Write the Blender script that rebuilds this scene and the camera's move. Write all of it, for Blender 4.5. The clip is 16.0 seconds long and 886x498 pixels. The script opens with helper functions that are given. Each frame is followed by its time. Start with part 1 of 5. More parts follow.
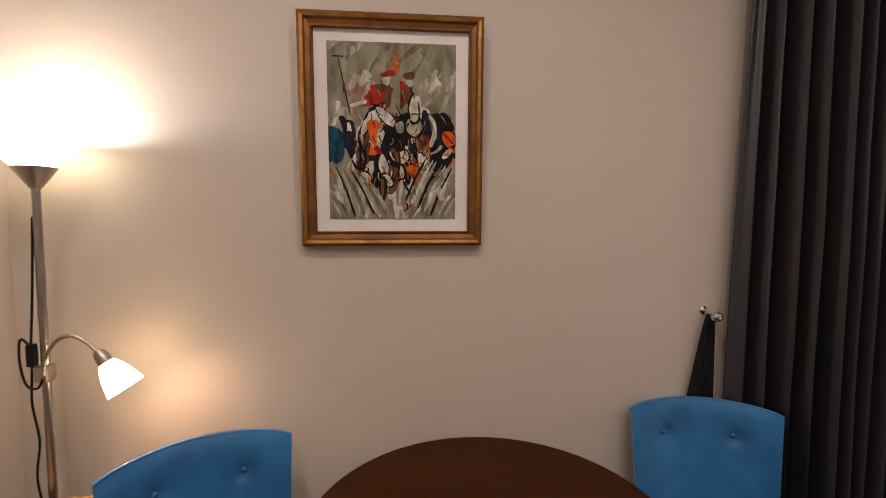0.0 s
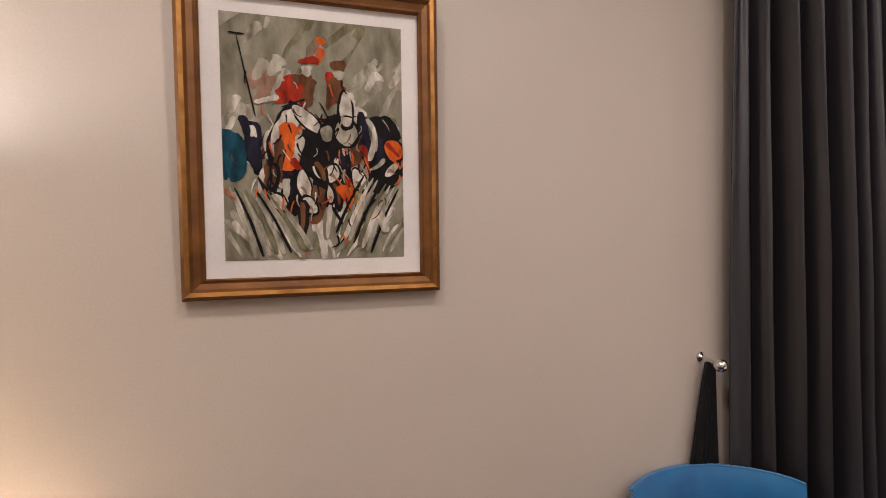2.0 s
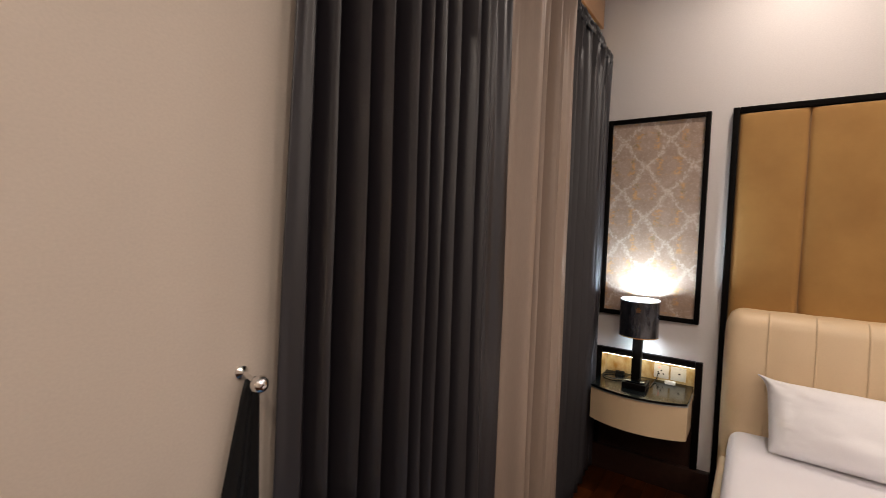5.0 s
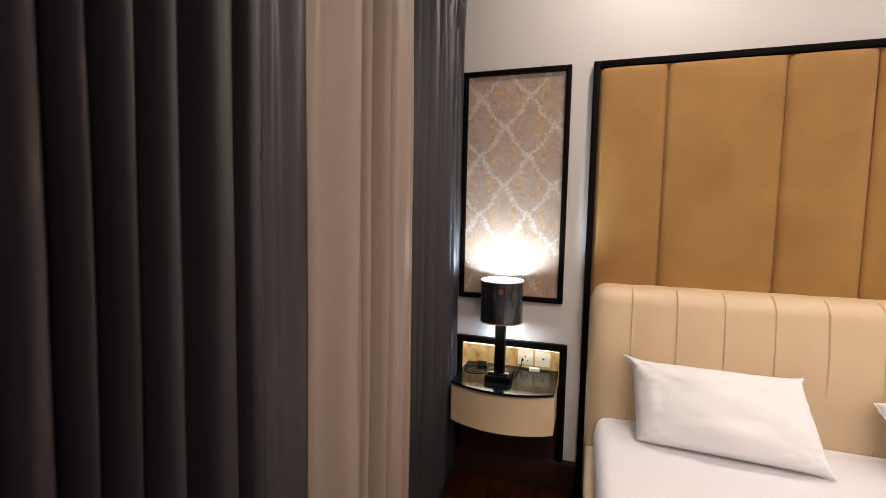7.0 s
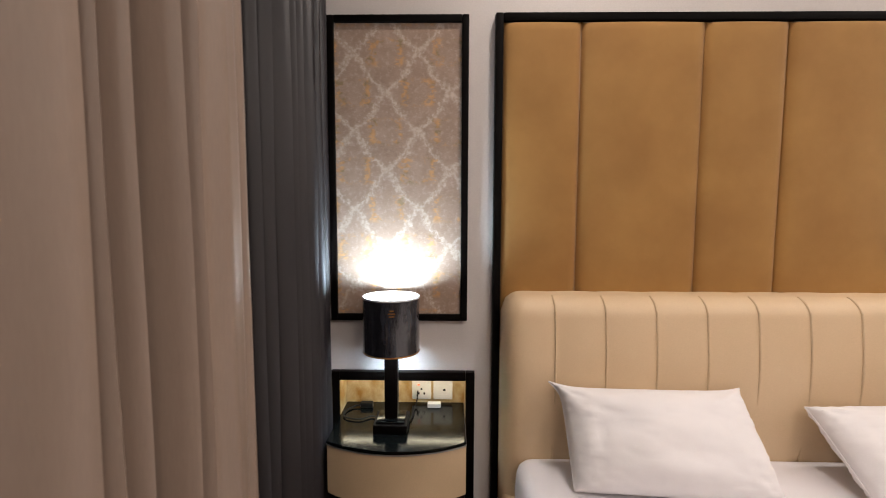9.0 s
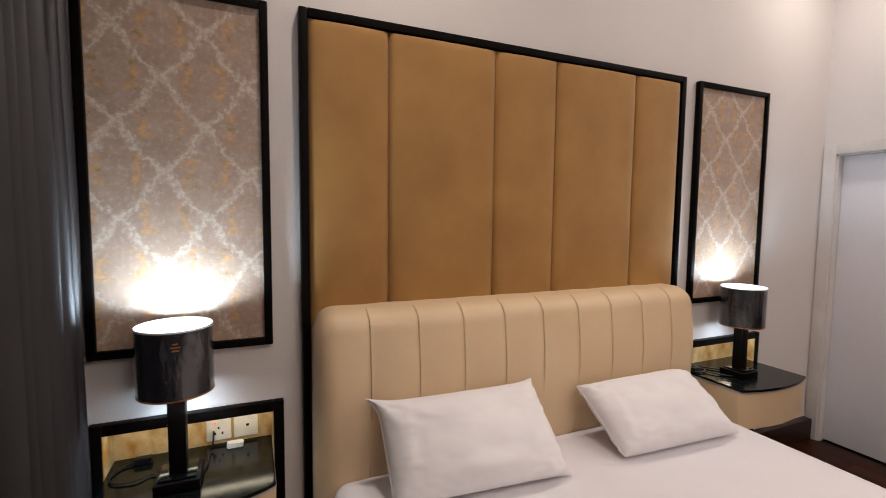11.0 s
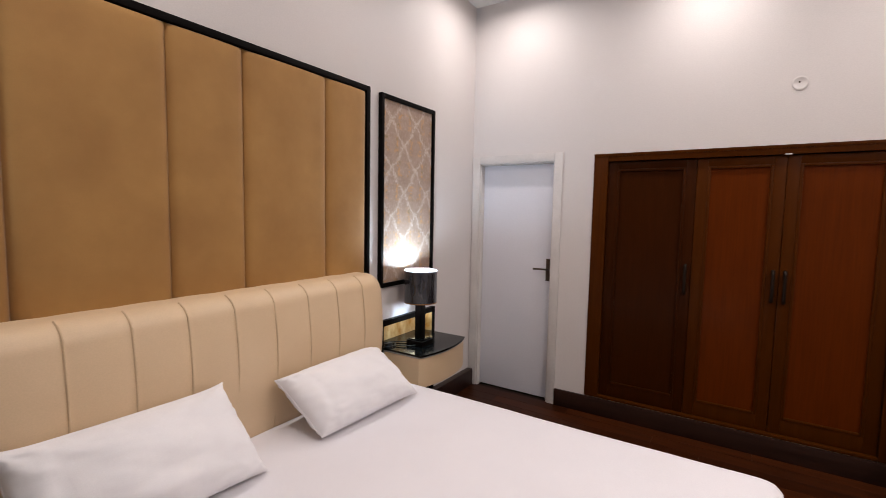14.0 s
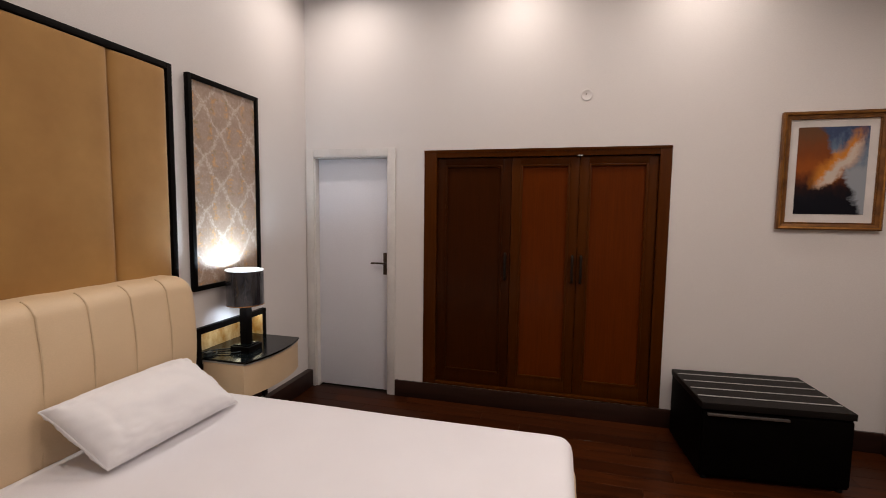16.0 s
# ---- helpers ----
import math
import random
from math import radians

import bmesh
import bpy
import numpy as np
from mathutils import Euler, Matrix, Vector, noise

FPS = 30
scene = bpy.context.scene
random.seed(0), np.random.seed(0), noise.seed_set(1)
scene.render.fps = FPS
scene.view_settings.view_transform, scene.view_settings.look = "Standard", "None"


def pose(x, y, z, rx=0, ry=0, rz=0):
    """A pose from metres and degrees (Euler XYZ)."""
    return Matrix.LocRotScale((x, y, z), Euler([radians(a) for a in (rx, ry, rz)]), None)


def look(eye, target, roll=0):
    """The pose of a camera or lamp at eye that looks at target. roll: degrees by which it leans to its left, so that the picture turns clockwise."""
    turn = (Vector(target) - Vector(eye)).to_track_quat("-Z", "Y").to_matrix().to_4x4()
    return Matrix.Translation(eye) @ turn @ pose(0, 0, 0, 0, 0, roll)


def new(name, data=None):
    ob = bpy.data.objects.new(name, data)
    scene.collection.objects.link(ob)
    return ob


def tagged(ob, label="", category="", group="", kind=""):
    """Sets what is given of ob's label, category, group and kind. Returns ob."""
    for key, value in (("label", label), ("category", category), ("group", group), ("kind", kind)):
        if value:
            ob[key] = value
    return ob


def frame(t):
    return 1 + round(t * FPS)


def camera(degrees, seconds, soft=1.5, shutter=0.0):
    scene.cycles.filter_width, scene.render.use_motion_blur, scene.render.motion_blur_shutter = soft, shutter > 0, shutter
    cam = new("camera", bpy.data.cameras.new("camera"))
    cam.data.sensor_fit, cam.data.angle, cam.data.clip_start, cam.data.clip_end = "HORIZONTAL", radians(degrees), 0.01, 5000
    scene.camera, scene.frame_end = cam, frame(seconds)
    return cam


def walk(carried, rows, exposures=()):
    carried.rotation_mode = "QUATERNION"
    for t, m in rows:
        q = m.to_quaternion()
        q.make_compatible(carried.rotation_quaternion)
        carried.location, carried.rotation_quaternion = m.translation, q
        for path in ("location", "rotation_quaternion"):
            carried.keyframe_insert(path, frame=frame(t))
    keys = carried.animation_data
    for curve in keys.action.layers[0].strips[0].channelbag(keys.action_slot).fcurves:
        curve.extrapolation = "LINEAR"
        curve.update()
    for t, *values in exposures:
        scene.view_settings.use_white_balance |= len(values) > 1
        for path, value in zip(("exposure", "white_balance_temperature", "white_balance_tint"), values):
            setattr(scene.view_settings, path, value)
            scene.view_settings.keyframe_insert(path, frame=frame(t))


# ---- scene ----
cam = camera(89.0, 16.0, 0.8, 0.3)
PATH = [
    (0, (-3.757, -0.792, 1.611), (-3.561, 1.195, 1.482), -0.0),
    (0.5, (-3.74, -0.652, 1.617), (-3.477, 1.328, 1.526), 0.1),
    (1, (-3.78, -0.496, 1.63), (-3.37, 1.461, 1.595), -0.5),
    (1.5, (-3.788, -0.407, 1.626), (-3.315, 1.536, 1.612), -0.8),
    (2, (-3.766, -0.374, 1.628), (-3.25, 1.559, 1.634), -1.3),
    (2.5, (-3.657, -0.351, 1.618), (-3.091, 1.567, 1.634), -1.2),
    (3, (-3.526, -0.338, 1.61), (-2.698, 1.482, 1.614), -0.7),
    (3.5, (-3.416, -0.328, 1.606), (-2.351, 1.365, 1.586), 0.2),
    (4, (-3.319, -0.278, 1.609), (-2.039, 1.258, 1.551), 0.9),
    (4.5, (-3.249, -0.21, 1.622), (-1.761, 1.124, 1.541), 1.3),
    (4.7, (-3.224, -0.184, 1.628), (-1.666, 1.067, 1.539), 1.6),
    (6.8, (-2.659, -0.04, 1.561), (-0.782, 0.633, 1.416), 1.3),
    (7, (-2.578, -0.019, 1.559), (-0.681, 0.598, 1.406), 1.2),
    (7.5, (-2.372, 0.055, 1.551), (-0.429, 0.498, 1.385), 1.0),
    (8, (-2.208, 0.138, 1.544), (-0.245, 0.477, 1.368), 0.5),
    (8.2, (-2.146, 0.155, 1.544), (-0.176, 0.456, 1.371), 0.4),
    (10.5, (-1.868, 0.197, 1.586), (0.024, -0.43, 1.426), 0.4),
    (11, (-1.877, 0.186, 1.587), (-0.044, -0.6, 1.437), 0.6),
    (11.5, (-1.895, 0.168, 1.591), (-0.144, -0.787, 1.442), 0.8),
    (12, (-1.918, 0.157, 1.594), (-0.278, -0.978, 1.442), 0.9),
    (12.5, (-1.949, 0.138, 1.592), (-0.42, -1.144, 1.44), 1.1),
    (13, (-1.965, 0.124, 1.592), (-0.597, -1.326, 1.436), 1.2),
    (13.5, (-1.977, 0.117, 1.593), (-0.762, -1.464, 1.434), 1.3),
    (14, (-1.99, 0.109, 1.594), (-0.919, -1.572, 1.433), 1.1),
    (14.5, (-2.008, 0.109, 1.588), (-1.1, -1.665, 1.428), 1.0),
    (15, (-2.039, 0.086, 1.588), (-1.258, -1.748, 1.425), 1.0),
    (15.5, (-2.085, 0.04, 1.586), (-1.471, -1.856, 1.419), 0.9),
    (16, (-2.142, 0.023, 1.581), (-1.643, -1.907, 1.414), 0.7),
]
walk(cam, [(t, look(eye, aim, roll)) for t, eye, aim, roll in PATH],
     [(0, -0.3, 6750, 10), (0.5, -0.27, 6700, 10), (1.0, -0.05, 6550, 9), (2.0, 0.07, 6350, 9), (2.5, 0.31, 6250, 9), (3, 0.5, 6150, 10), (4.0, 0.18, 6650, 8),
      (4.7, 0.04, 6850, 8), (7.0, 0.36, 6650, 7), (8.2, 0.24, 6600, 7), (10.5, -0.14, 6600, 9), (12, -0.31, 6700, 9), (13.0, -0.24, 6350, 9),
      (14.0, -0.08, 6200, 9), (14.5, -0.25, 6400, 9), (16, -0.34, 6550, 8)])

# ---- world and light ----
world = bpy.data.worlds.new("world")
scene.world = world
world.use_nodes = True
world.node_tree.nodes["Background"].inputs["Color"].default_value = (0.02, 0.022, 0.03, 1)
world.node_tree.nodes["Background"].inputs["Strength"].default_value = 0.2

X_WEST, X_EAST, Y_NORTH, Y_SOUTH, CEIL = -5.05, 0.02, 0.85, -3.53, 3.40
COLD = (1.0, 0.875, 0.815)
WARM = (1.0, 0.70, 0.46)
LAMP = (0.66, 0.84, 1.0)


def lamp_light(name, kind, power, color, m, size=0.05, spread=180.0):
    data = bpy.data.lights.new(name, kind)
    data.energy, data.color = power, color
    if kind == "AREA":
        data.shape, data.size, data.spread = "DISK", size, radians(spread)
    else:
        data.shadow_soft_size = size
    ob = new(name, data)
    ob.matrix_basis = m
    return ob


DOWNLIGHTS = [(-0.46, -3.04), (-1.80, -3.08), (-3.05, -3.08),
              # unseen lights at assumed places, added to even out the room's brightness
              (-0.56, -0.32), (-0.56, -1.75), (-2.6, -1.5), (-4.3, -1.7), (-3.15, -0.65), (-4.3, -0.55)]
for dx, dy in DOWNLIGHTS:
    wall_row = dy < -3
    lamp_light("downlight_beam", "AREA", 9.5 if wall_row else ((12 if dy > -1 else 4.5) if dx > -1 else 17), COLD, pose(dx, dy, CEIL - 0.012), 0.10, 165 if wall_row else 160)


# ---- materials ----
def rgb(c):
    return (c[0], c[1], c[2], 1.0)


def base_mat(name, rough=0.5, metal=0.0, coat=0.0, sheen=0.0, spec=0.5):
    m = bpy.data.materials.new(name)
    m.use_nodes = True
    n, l = m.node_tree.nodes, m.node_tree.links
    b = n["Principled BSDF"]
    b.inputs["Roughness"].default_value = rough
    b.inputs["Metallic"].default_value = metal
    b.inputs["Coat Weight"].default_value = coat
    b.inputs["Coat Roughness"].default_value = 0.12
    b.inputs["Sheen Weight"].default_value = sheen
    b.inputs["Sheen Roughness"].default_value = 0.45
    b.inputs["Specular IOR Level"].default_value = spec
    return m, n, l, b


def noise_node(n, l, scale, detail=4.0, stretch=None, rough=0.55):
    tc = n.new("ShaderNodeTexCoord")
    t = n.new("ShaderNodeTexNoise")
    t.inputs["Scale"].default_value = scale
    t.inputs["Detail"].default_value = detail
    t.inputs["Roughness"].default_value = rough
    if stretch:
        mp = n.new("ShaderNodeMapping")
        mp.inputs["Scale"].default_value = stretch
        l.new(tc.outputs["Object"], mp.inputs["Vector"])
        l.new(mp.outputs["Vector"], t.inputs["Vector"])
    else:
        l.new(tc.outputs["Object"], t.inputs["Vector"])
    return t.outputs["Fac"]


def ramp(n, l, fac, stops):
    r = n.new("ShaderNodeValToRGB")
    els = r.color_ramp.elements
    while len(els) < len(stops):
        els.new(0.5)
    for e, (p, c) in zip(els, stops):
        e.position, e.color = p, rgb(c)
    l.new(fac, r.inputs["Fac"])
    return r.outputs["Color"]


def mixc(n, l, fac, a, b, mode="MIX"):
    m = n.new("ShaderNodeMix")
    m.data_type, m.blend_type = "RGBA", mode
    for sock, v in ((m.inputs["Factor"], fac), (m.inputs["A"], a), (m.inputs["B"], b)):
        if isinstance(v, (int, float)):
            sock.default_value = v
        elif isinstance(v, tuple):
            sock.default_value = rgb(v)
        else:
            l.new(v, sock)
    return m.outputs["Result"]


def calc(n, l, op, a, b=0.0, c=None):
    m = n.new("ShaderNodeMath")
    m.operation = op
    for i, v in enumerate((a, b) if c is None else (a, b, c)):
        if isinstance(v, (int, float)):
            m.inputs[i].default_value = v
        else:
            l.new(v, m.inputs[i])
    return m.outputs[0]


def bump(n, l, b, height, strength, distance=0.002):
    bn = n.new("ShaderNodeBump")
    bn.inputs["Strength"].default_value = strength
    bn.inputs["Distance"].default_value = distance
    l.new(height, bn.inputs["Height"])
    l.new(bn.outputs["Normal"], b.inputs["Normal"])


def surface(name, col, col2=None, rough=0.5, metal=0.0, scale=6.0, fine=120.0, strength=0.15, coat=0.0, sheen=0.0, stretch=None, dist=0.002, spec=0.5):
    """A plain surface: broad colour drift, fine grain and relief."""
    m, n, l, b = base_mat(name, rough, metal, coat, sheen, spec)
    col2 = col2 or tuple(c * 0.86 for c in col)
    broad = noise_node(n, l, scale, 4, stretch)
    c = ramp(n, l, broad, [(0.32, col2), (0.68, col)])
    grain = noise_node(n, l, fine, 3, stretch)
    g = ramp(n, l, grain, [(0.3, (0.93, 0.93, 0.93)), (0.7, (1, 1, 1))])
    l.new(mixc(n, l, 1.0, c, g, "MULTIPLY"), b.inputs["Base Color"])
    r = calc(n, l, "MULTIPLY_ADD", grain, 0.16, rough - 0.08)
    l.new(r, b.inputs["Roughness"])
    bump(n, l, b, grain, strength, dist)
    return m


def glow(name, color, strength):
    m, n, l, b = base_mat(name, 0.4)
    b.inputs["Base Color"].default_value = rgb(color)
    b.inputs["Emission Color"].default_value = rgb(color)
    b.inputs["Emission Strength"].default_value = strength
    return m


def wood(name, dark, light, axis=0, rough=0.35, coat=0.4, vary=0.0, spec=0.3):
    m, n, l, b = base_mat(name, rough, 0, coat, 0, spec)
    st = [9.0, 9.0, 9.0]
    st[axis] = 0.7
    fibre = noise_node(n, l, 3.0, 6, tuple(st), 0.65)
    c = ramp(n, l, fibre, [(0.28, dark), (0.72, light)])
    st2 = [120.0, 120.0, 120.0]
    st2[axis] = 3.0
    pores = noise_node(n, l, 1.0, 3, tuple(st2))
    c = mixc(n, l, 1.0, c, ramp(n, l, pores, [(0.35, (0.84, 0.84, 0.84)), (0.6, (1, 1, 1))]), "MULTIPLY")
    if vary:
        info = n.new("ShaderNodeObjectInfo")
        v = calc(n, l, "MULTIPLY_ADD", info.outputs["Random"], vary, 1 - vary / 2)
        comb = n.new("ShaderNodeCombineColor")
        for i in range(3):
            l.new(v, comb.inputs[i])
        c = mixc(n, l, 1.0, c, comb.outputs["Color"], "MULTIPLY")
    l.new(c, b.inputs["Base Color"])
    l.new(calc(n, l, "MULTIPLY_ADD", fibre, 0.2, rough - 0.1), b.inputs["Roughness"])
    bump(n, l, b, pores, 0.12, 0.001)
    return m


def damask(name):
    """Woven wallpaper: a pointed trellis of cream leaves with small chains of orange blossom on a taupe ground."""
    m, n, l, b = base_mat(name, 0.5, 0.0, 0.0, spec=0.3)
    tc = n.new("ShaderNodeTexCoord")
    sep = n.new("ShaderNodeSeparateXYZ")
    l.new(tc.outputs["Object"], sep.inputs[0])
    y, z = sep.outputs["Y"], sep.outputs["Z"]
    wob = calc(n, l, "MULTIPLY_ADD", noise_node(n, l, 48, 4), 1.5, -0.75)
    wob2 = calc(n, l, "MULTIPLY_ADD", noise_node(n, l, 47, 3, (1, 1.1, 0.9)), 1.5, -0.75)
    u = calc(n, l, "MULTIPLY", calc(n, l, "ADD", y, 0.086), 2 * math.pi / 0.277)
    v = calc(n, l, "MULTIPLY", calc(n, l, "SUBTRACT", z, 0.823), 2 * math.pi / 0.331)
    # straight arms above each crossing, a narrow neck below it
    warp = calc(n, l, "MULTIPLY_ADD", calc(n, l, "SINE", calc(n, l, "MULTIPLY_ADD", v, 2.0, -0.8)), 0.22, 0.158)
    uw, vw = calc(n, l, "ADD", u, wob), calc(n, l, "ADD", calc(n, l, "ADD", v, warp), wob2)
    cu, cv = calc(n, l, "COSINE", uw), calc(n, l, "COSINE", vw)
    f = calc(n, l, "ABSOLUTE", calc(n, l, "SUBTRACT", cu, cv))
    slope = calc(n, l, "ADD", calc(n, l, "ABSOLUTE", calc(n, l, "SINE", uw)), calc(n, l, "ABSOLUTE", calc(n, l, "SINE", vw)))
    edge = calc(n, l, "DIVIDE", f, calc(n, l, "ADD", slope, 0.55))
    line = ramp(n, l, edge, [(0.03, (1, 1, 1)), (0.17, (0, 0, 0))])
    leafm = ramp(n, l, noise_node(n, l, 62, 3), [(0.36, (0.22, 0.22, 0.22)), (0.60, (1, 1, 1))])
    line = mixc(n, l, 1.0, line, leafm, "MULTIPLY")
    ground = ramp(n, l, noise_node(n, l, 7, 3), [(0.3, (0.37, 0.265, 0.205)), (0.7, (0.45, 0.330, 0.258))])
    mottle = ramp(n, l, noise_node(n, l, 26, 4), [(0.35, (0.88, 0.86, 0.84)), (0.65, (1, 1, 1))])
    ground = mixc(n, l, 1.0, ground, mottle, "MULTIPLY")
    weave = noise_node(n, l, 1.0, 2, (60, 60, 700))
    ground = mixc(n, l, 1.0, ground, ramp(n, l, weave, [(0.35, (0.88, 0.88, 0.88)), (0.65, (1, 1, 1))]), "MULTIPLY")
    c = mixc(n, l, calc(n, l, "MULTIPLY", line, 0.60), ground, (0.68, 0.60, 0.52))
    sprig = ramp(n, l, noise_node(n, l, 58, 4), [(0.52, (0, 0, 0)), (0.66, (1, 1, 1))])
    c = mixc(n, l, calc(n, l, "MULTIPLY", sprig, 0.26), c, (0.62, 0.52, 0.44))
    # two blossom chains stand inside each cell, level with its side corners
    cu0, cv0 = calc(n, l, "COSINE", u), calc(n, l, "COSINE", v)
    g = calc(n, l, "ABSOLUTE", calc(n, l, "ADD", calc(n, l, "MULTIPLY", cu0, cv0), 0.20))
    chain = ramp(n, l, calc(n, l, "ADD", g, wob), [(0.12, (1, 1, 1)), (0.40, (0, 0, 0))])
    level = ramp(n, l, calc(n, l, "ABSOLUTE", cv0), [(0.35, (0, 0, 0)), (0.65, (1, 1, 1))])
    spots = ramp(n, l, noise_node(n, l, 1.0, 2, (44, 40, 75)), [(0.43, (0, 0, 0)), (0.53, (1, 1, 1))])
    cm = mixc(n, l, 1.0, mixc(n, l, 1.0, chain, level, "MULTIPLY"), spots, "MULTIPLY")
    hue = ramp(n, l, noise_node(n, l, 30, 1), [(0.38, (0.62, 0.34, 0.13)), (0.52, (0.50, 0.27, 0.11)), (0.64, (0.25, 0.19, 0.09))])
    c = mixc(n, l, calc(n, l, "MULTIPLY", cm, 0.72), c, hue)
    l.new(c, b.inputs["Base Color"])
    bump(n, l, b, weave, 0.12, 0.001)
    return m


M_WALL = surface("wall_paint", (0.508, 0.440, 0.378), (0.478, 0.412, 0.350), 0.62, 0, 1.1, 160, 0.05)
M_WALL2 = surface("pale_wall_paint", (0.71, 0.668, 0.65), (0.685, 0.643, 0.625), 0.6, 0, 1.1, 160, 0.05)
M_CEIL = surface("ceiling_paint", (0.82, 0.80, 0.77), None, 0.7, 0, 1.0, 150, 0.05)
M_PLANK = wood("plank_wood", (0.019, 0.0041, 0.0008), (0.066, 0.0160, 0.0033), 0, 0.36, 0.03, 0.6, 0.14)
M_SUB = surface("subfloor", (0.03, 0.015, 0.01), None, 0.8)
M_SKIRT = wood("skirting_wood", (0.016, 0.006, 0.004), (0.034, 0.013, 0.008), 0, 0.45, 0.1)
M_WARD = wood("wardrobe_wood", (0.056, 0.0135, 0.0009), (0.069, 0.0175, 0.0011), 2, 0.36, 0.03, spec=0.06)
M_WARDP = wood("wardrobe_panel_wood", (0.090, 0.0160, 0.0007), (0.110, 0.0208, 0.0009), 2, 0.36, 0.04, spec=0.07)
M_WARDK = wood("dark_door_wood", (0.032, 0.0073, 0.0007), (0.040, 0.0094, 0.0008), 2, 0.36, 0.03, spec=0.06)
M_DOOR = surface("door_paint", (0.76, 0.76, 0.82), (0.73, 0.73, 0.79), 0.4, 0, 2, 90, 0.06)
M_TRIMW = surface("trim_paint", (0.71, 0.675, 0.655), None, 0.42, 0, 3, 90, 0.05)
M_BRONZE = surface("bronze", (0.10, 0.075, 0.06), None, 0.35, 0.9, 20, 200, 0.1)
M_BLACKW = surface("black_lacquer", (0.0042, 0.0032, 0.0028), (0.003, 0.0022, 0.002), 0.42, 0, 9, 150, 0.1, spec=0.05)
M_VELVET = surface("mustard_velvet", (0.41, 0.218, 0.060), (0.325, 0.162, 0.041), 0.8, 0, 3.4, 300, 0.2, 0, 0.2, dist=0.001)
M_LEATHER = surface("cream_leatherette", (0.72, 0.545, 0.350), (0.68, 0.505, 0.318), 0.46, 0, 3, 220, 0.12, dist=0.001)
M_STITCH = surface("seam_piping", (0.66, 0.49, 0.31), None, 0.6)
M_SHEET = surface("white_cotton", (0.82, 0.80, 0.835), (0.79, 0.77, 0.805), 0.85, 0, 3, 400, 0.15, 0, 0.2, dist=0.001)
M_PILLOW = surface("pillow_cotton", (0.87, 0.855, 0.875), (0.84, 0.825, 0.845), 0.85, 0, 8, 400, 0.2, 0, 0.2, dist=0.001)
M_DAMASK = damask("damask_wallpaper")
M_GOLDPAPER = surface("gold_wallpaper", (0.68, 0.59, 0.38), (0.38, 0.20, 0.04), 0.5, 0, 13, 160, 0.2, stretch=(1, 1.2, 0.8))
M_GREY = surface("charcoal_drape", (0.0185, 0.0158, 0.0192), (0.0130, 0.0111, 0.0136), 0.42, 0, 3, 260, 0.1, 0, 0.0, (1, 1, 0.15), 0.001, 0.55)
M_BEIGE = surface("taupe_drape", (0.285, 0.215, 0.172), (0.245, 0.184, 0.147), 0.48, 0, 3, 260, 0.1, 0, 0.0, (1, 1, 0.15), 0.001, 0.45)


def satin(m, amount):
    """Upright satin threads: the gloss spreads along the fall of the cloth."""
    up = m.node_tree.nodes.new("ShaderNodeCombineXYZ")
    up.inputs["Z"].default_value = 1.0
    b = m.node_tree.nodes["Principled BSDF"]
    b.inputs["Anisotropic"].default_value = amount
    m.node_tree.links.new(up.outputs[0], b.inputs["Tangent"])


satin(M_GREY, 0.75)
satin(M_BEIGE, 0.6)
M_BLUE = surface("blue_velvet", (0.013, 0.15, 0.35), (0.006, 0.09, 0.245), 0.5, 0, 7, 300, 0.2, 0, 0.3, dist=0.001)
M_BUTTON = surface("blue_button", (0.01, 0.09, 0.24), None, 0.5)
M_LEG = wood("dark_leg_wood", (0.02, 0.01, 0.006), (0.06, 0.03, 0.018), 2)
M_TABLE = wood("walnut_top", (0.030, 0.0080, 0.0018), (0.052, 0.0145, 0.0034), 0, 0.5, 0.0, spec=0.05)
M_PINE = wood("orange_pine", (0.34, 0.15, 0.05), (0.52, 0.26, 0.10), 0, 0.4, 0.2)
M_GOLD = surface("gilt_wood", (0.22, 0.088, 0.017), (0.11, 0.040, 0.009), 0.42, 0.35, 14, 130, 0.3)
M_GOLDHI = surface("gilt_ridge", (0.42, 0.20, 0.050), (0.22, 0.09, 0.020), 0.34, 0.7, 18, 130, 0.25)
M_MAT = surface("mount_card", (0.74, 0.69, 0.66), None, 0.85, 0, 5, 220, 0.1)
M_NICKEL = surface("brushed_nickel", (0.42, 0.38, 0.35), None, 0.33, 1.0, 20, 260, 0.15)
M_CHROME = surface("chrome", (0.75, 0.74, 0.73), None, 0.12, 1.0, 20, 200, 0.05)
M_CABLE = surface("black_plastic", (0.006, 0.006, 0.0065), None, 0.55, spec=0.2)
M_GLASSTOP = surface("black_glass", (0.003, 0.0036, 0.0036), None, 0.15, 0, 5, 40, 0.0, 0.0, spec=0.3)
# Bluish-grey drift in the base colour stands in for room reflections.
M_SHADE = surface("black_wrapped_shade_sheen", (0.040, 0.043, 0.054), (0.010, 0.010, 0.014), 0.2, 0.0, 11, 13, 1.0, 1.0, 0, (1, 1, 0.35), 0.022)
M_SHADEIN = surface("shade_lining", (0.78, 0.80, 0.82), None, 0.7)
M_PLASTIC = surface("white_plastic", (0.76, 0.76, 0.76), None, 0.35)
M_RED = glow("red_indicator", (1.0, 0.08, 0.03), 3.0)
# Light from above is put into the colours: black sides, paler top veneer.
M_BENCH = surface("shaded_black_veneer", (0.0026, 0.0019, 0.0016), (0.0018, 0.0013, 0.0011), 0.5, 0, 6, 160, 0.15, 0.0, spec=0.03)
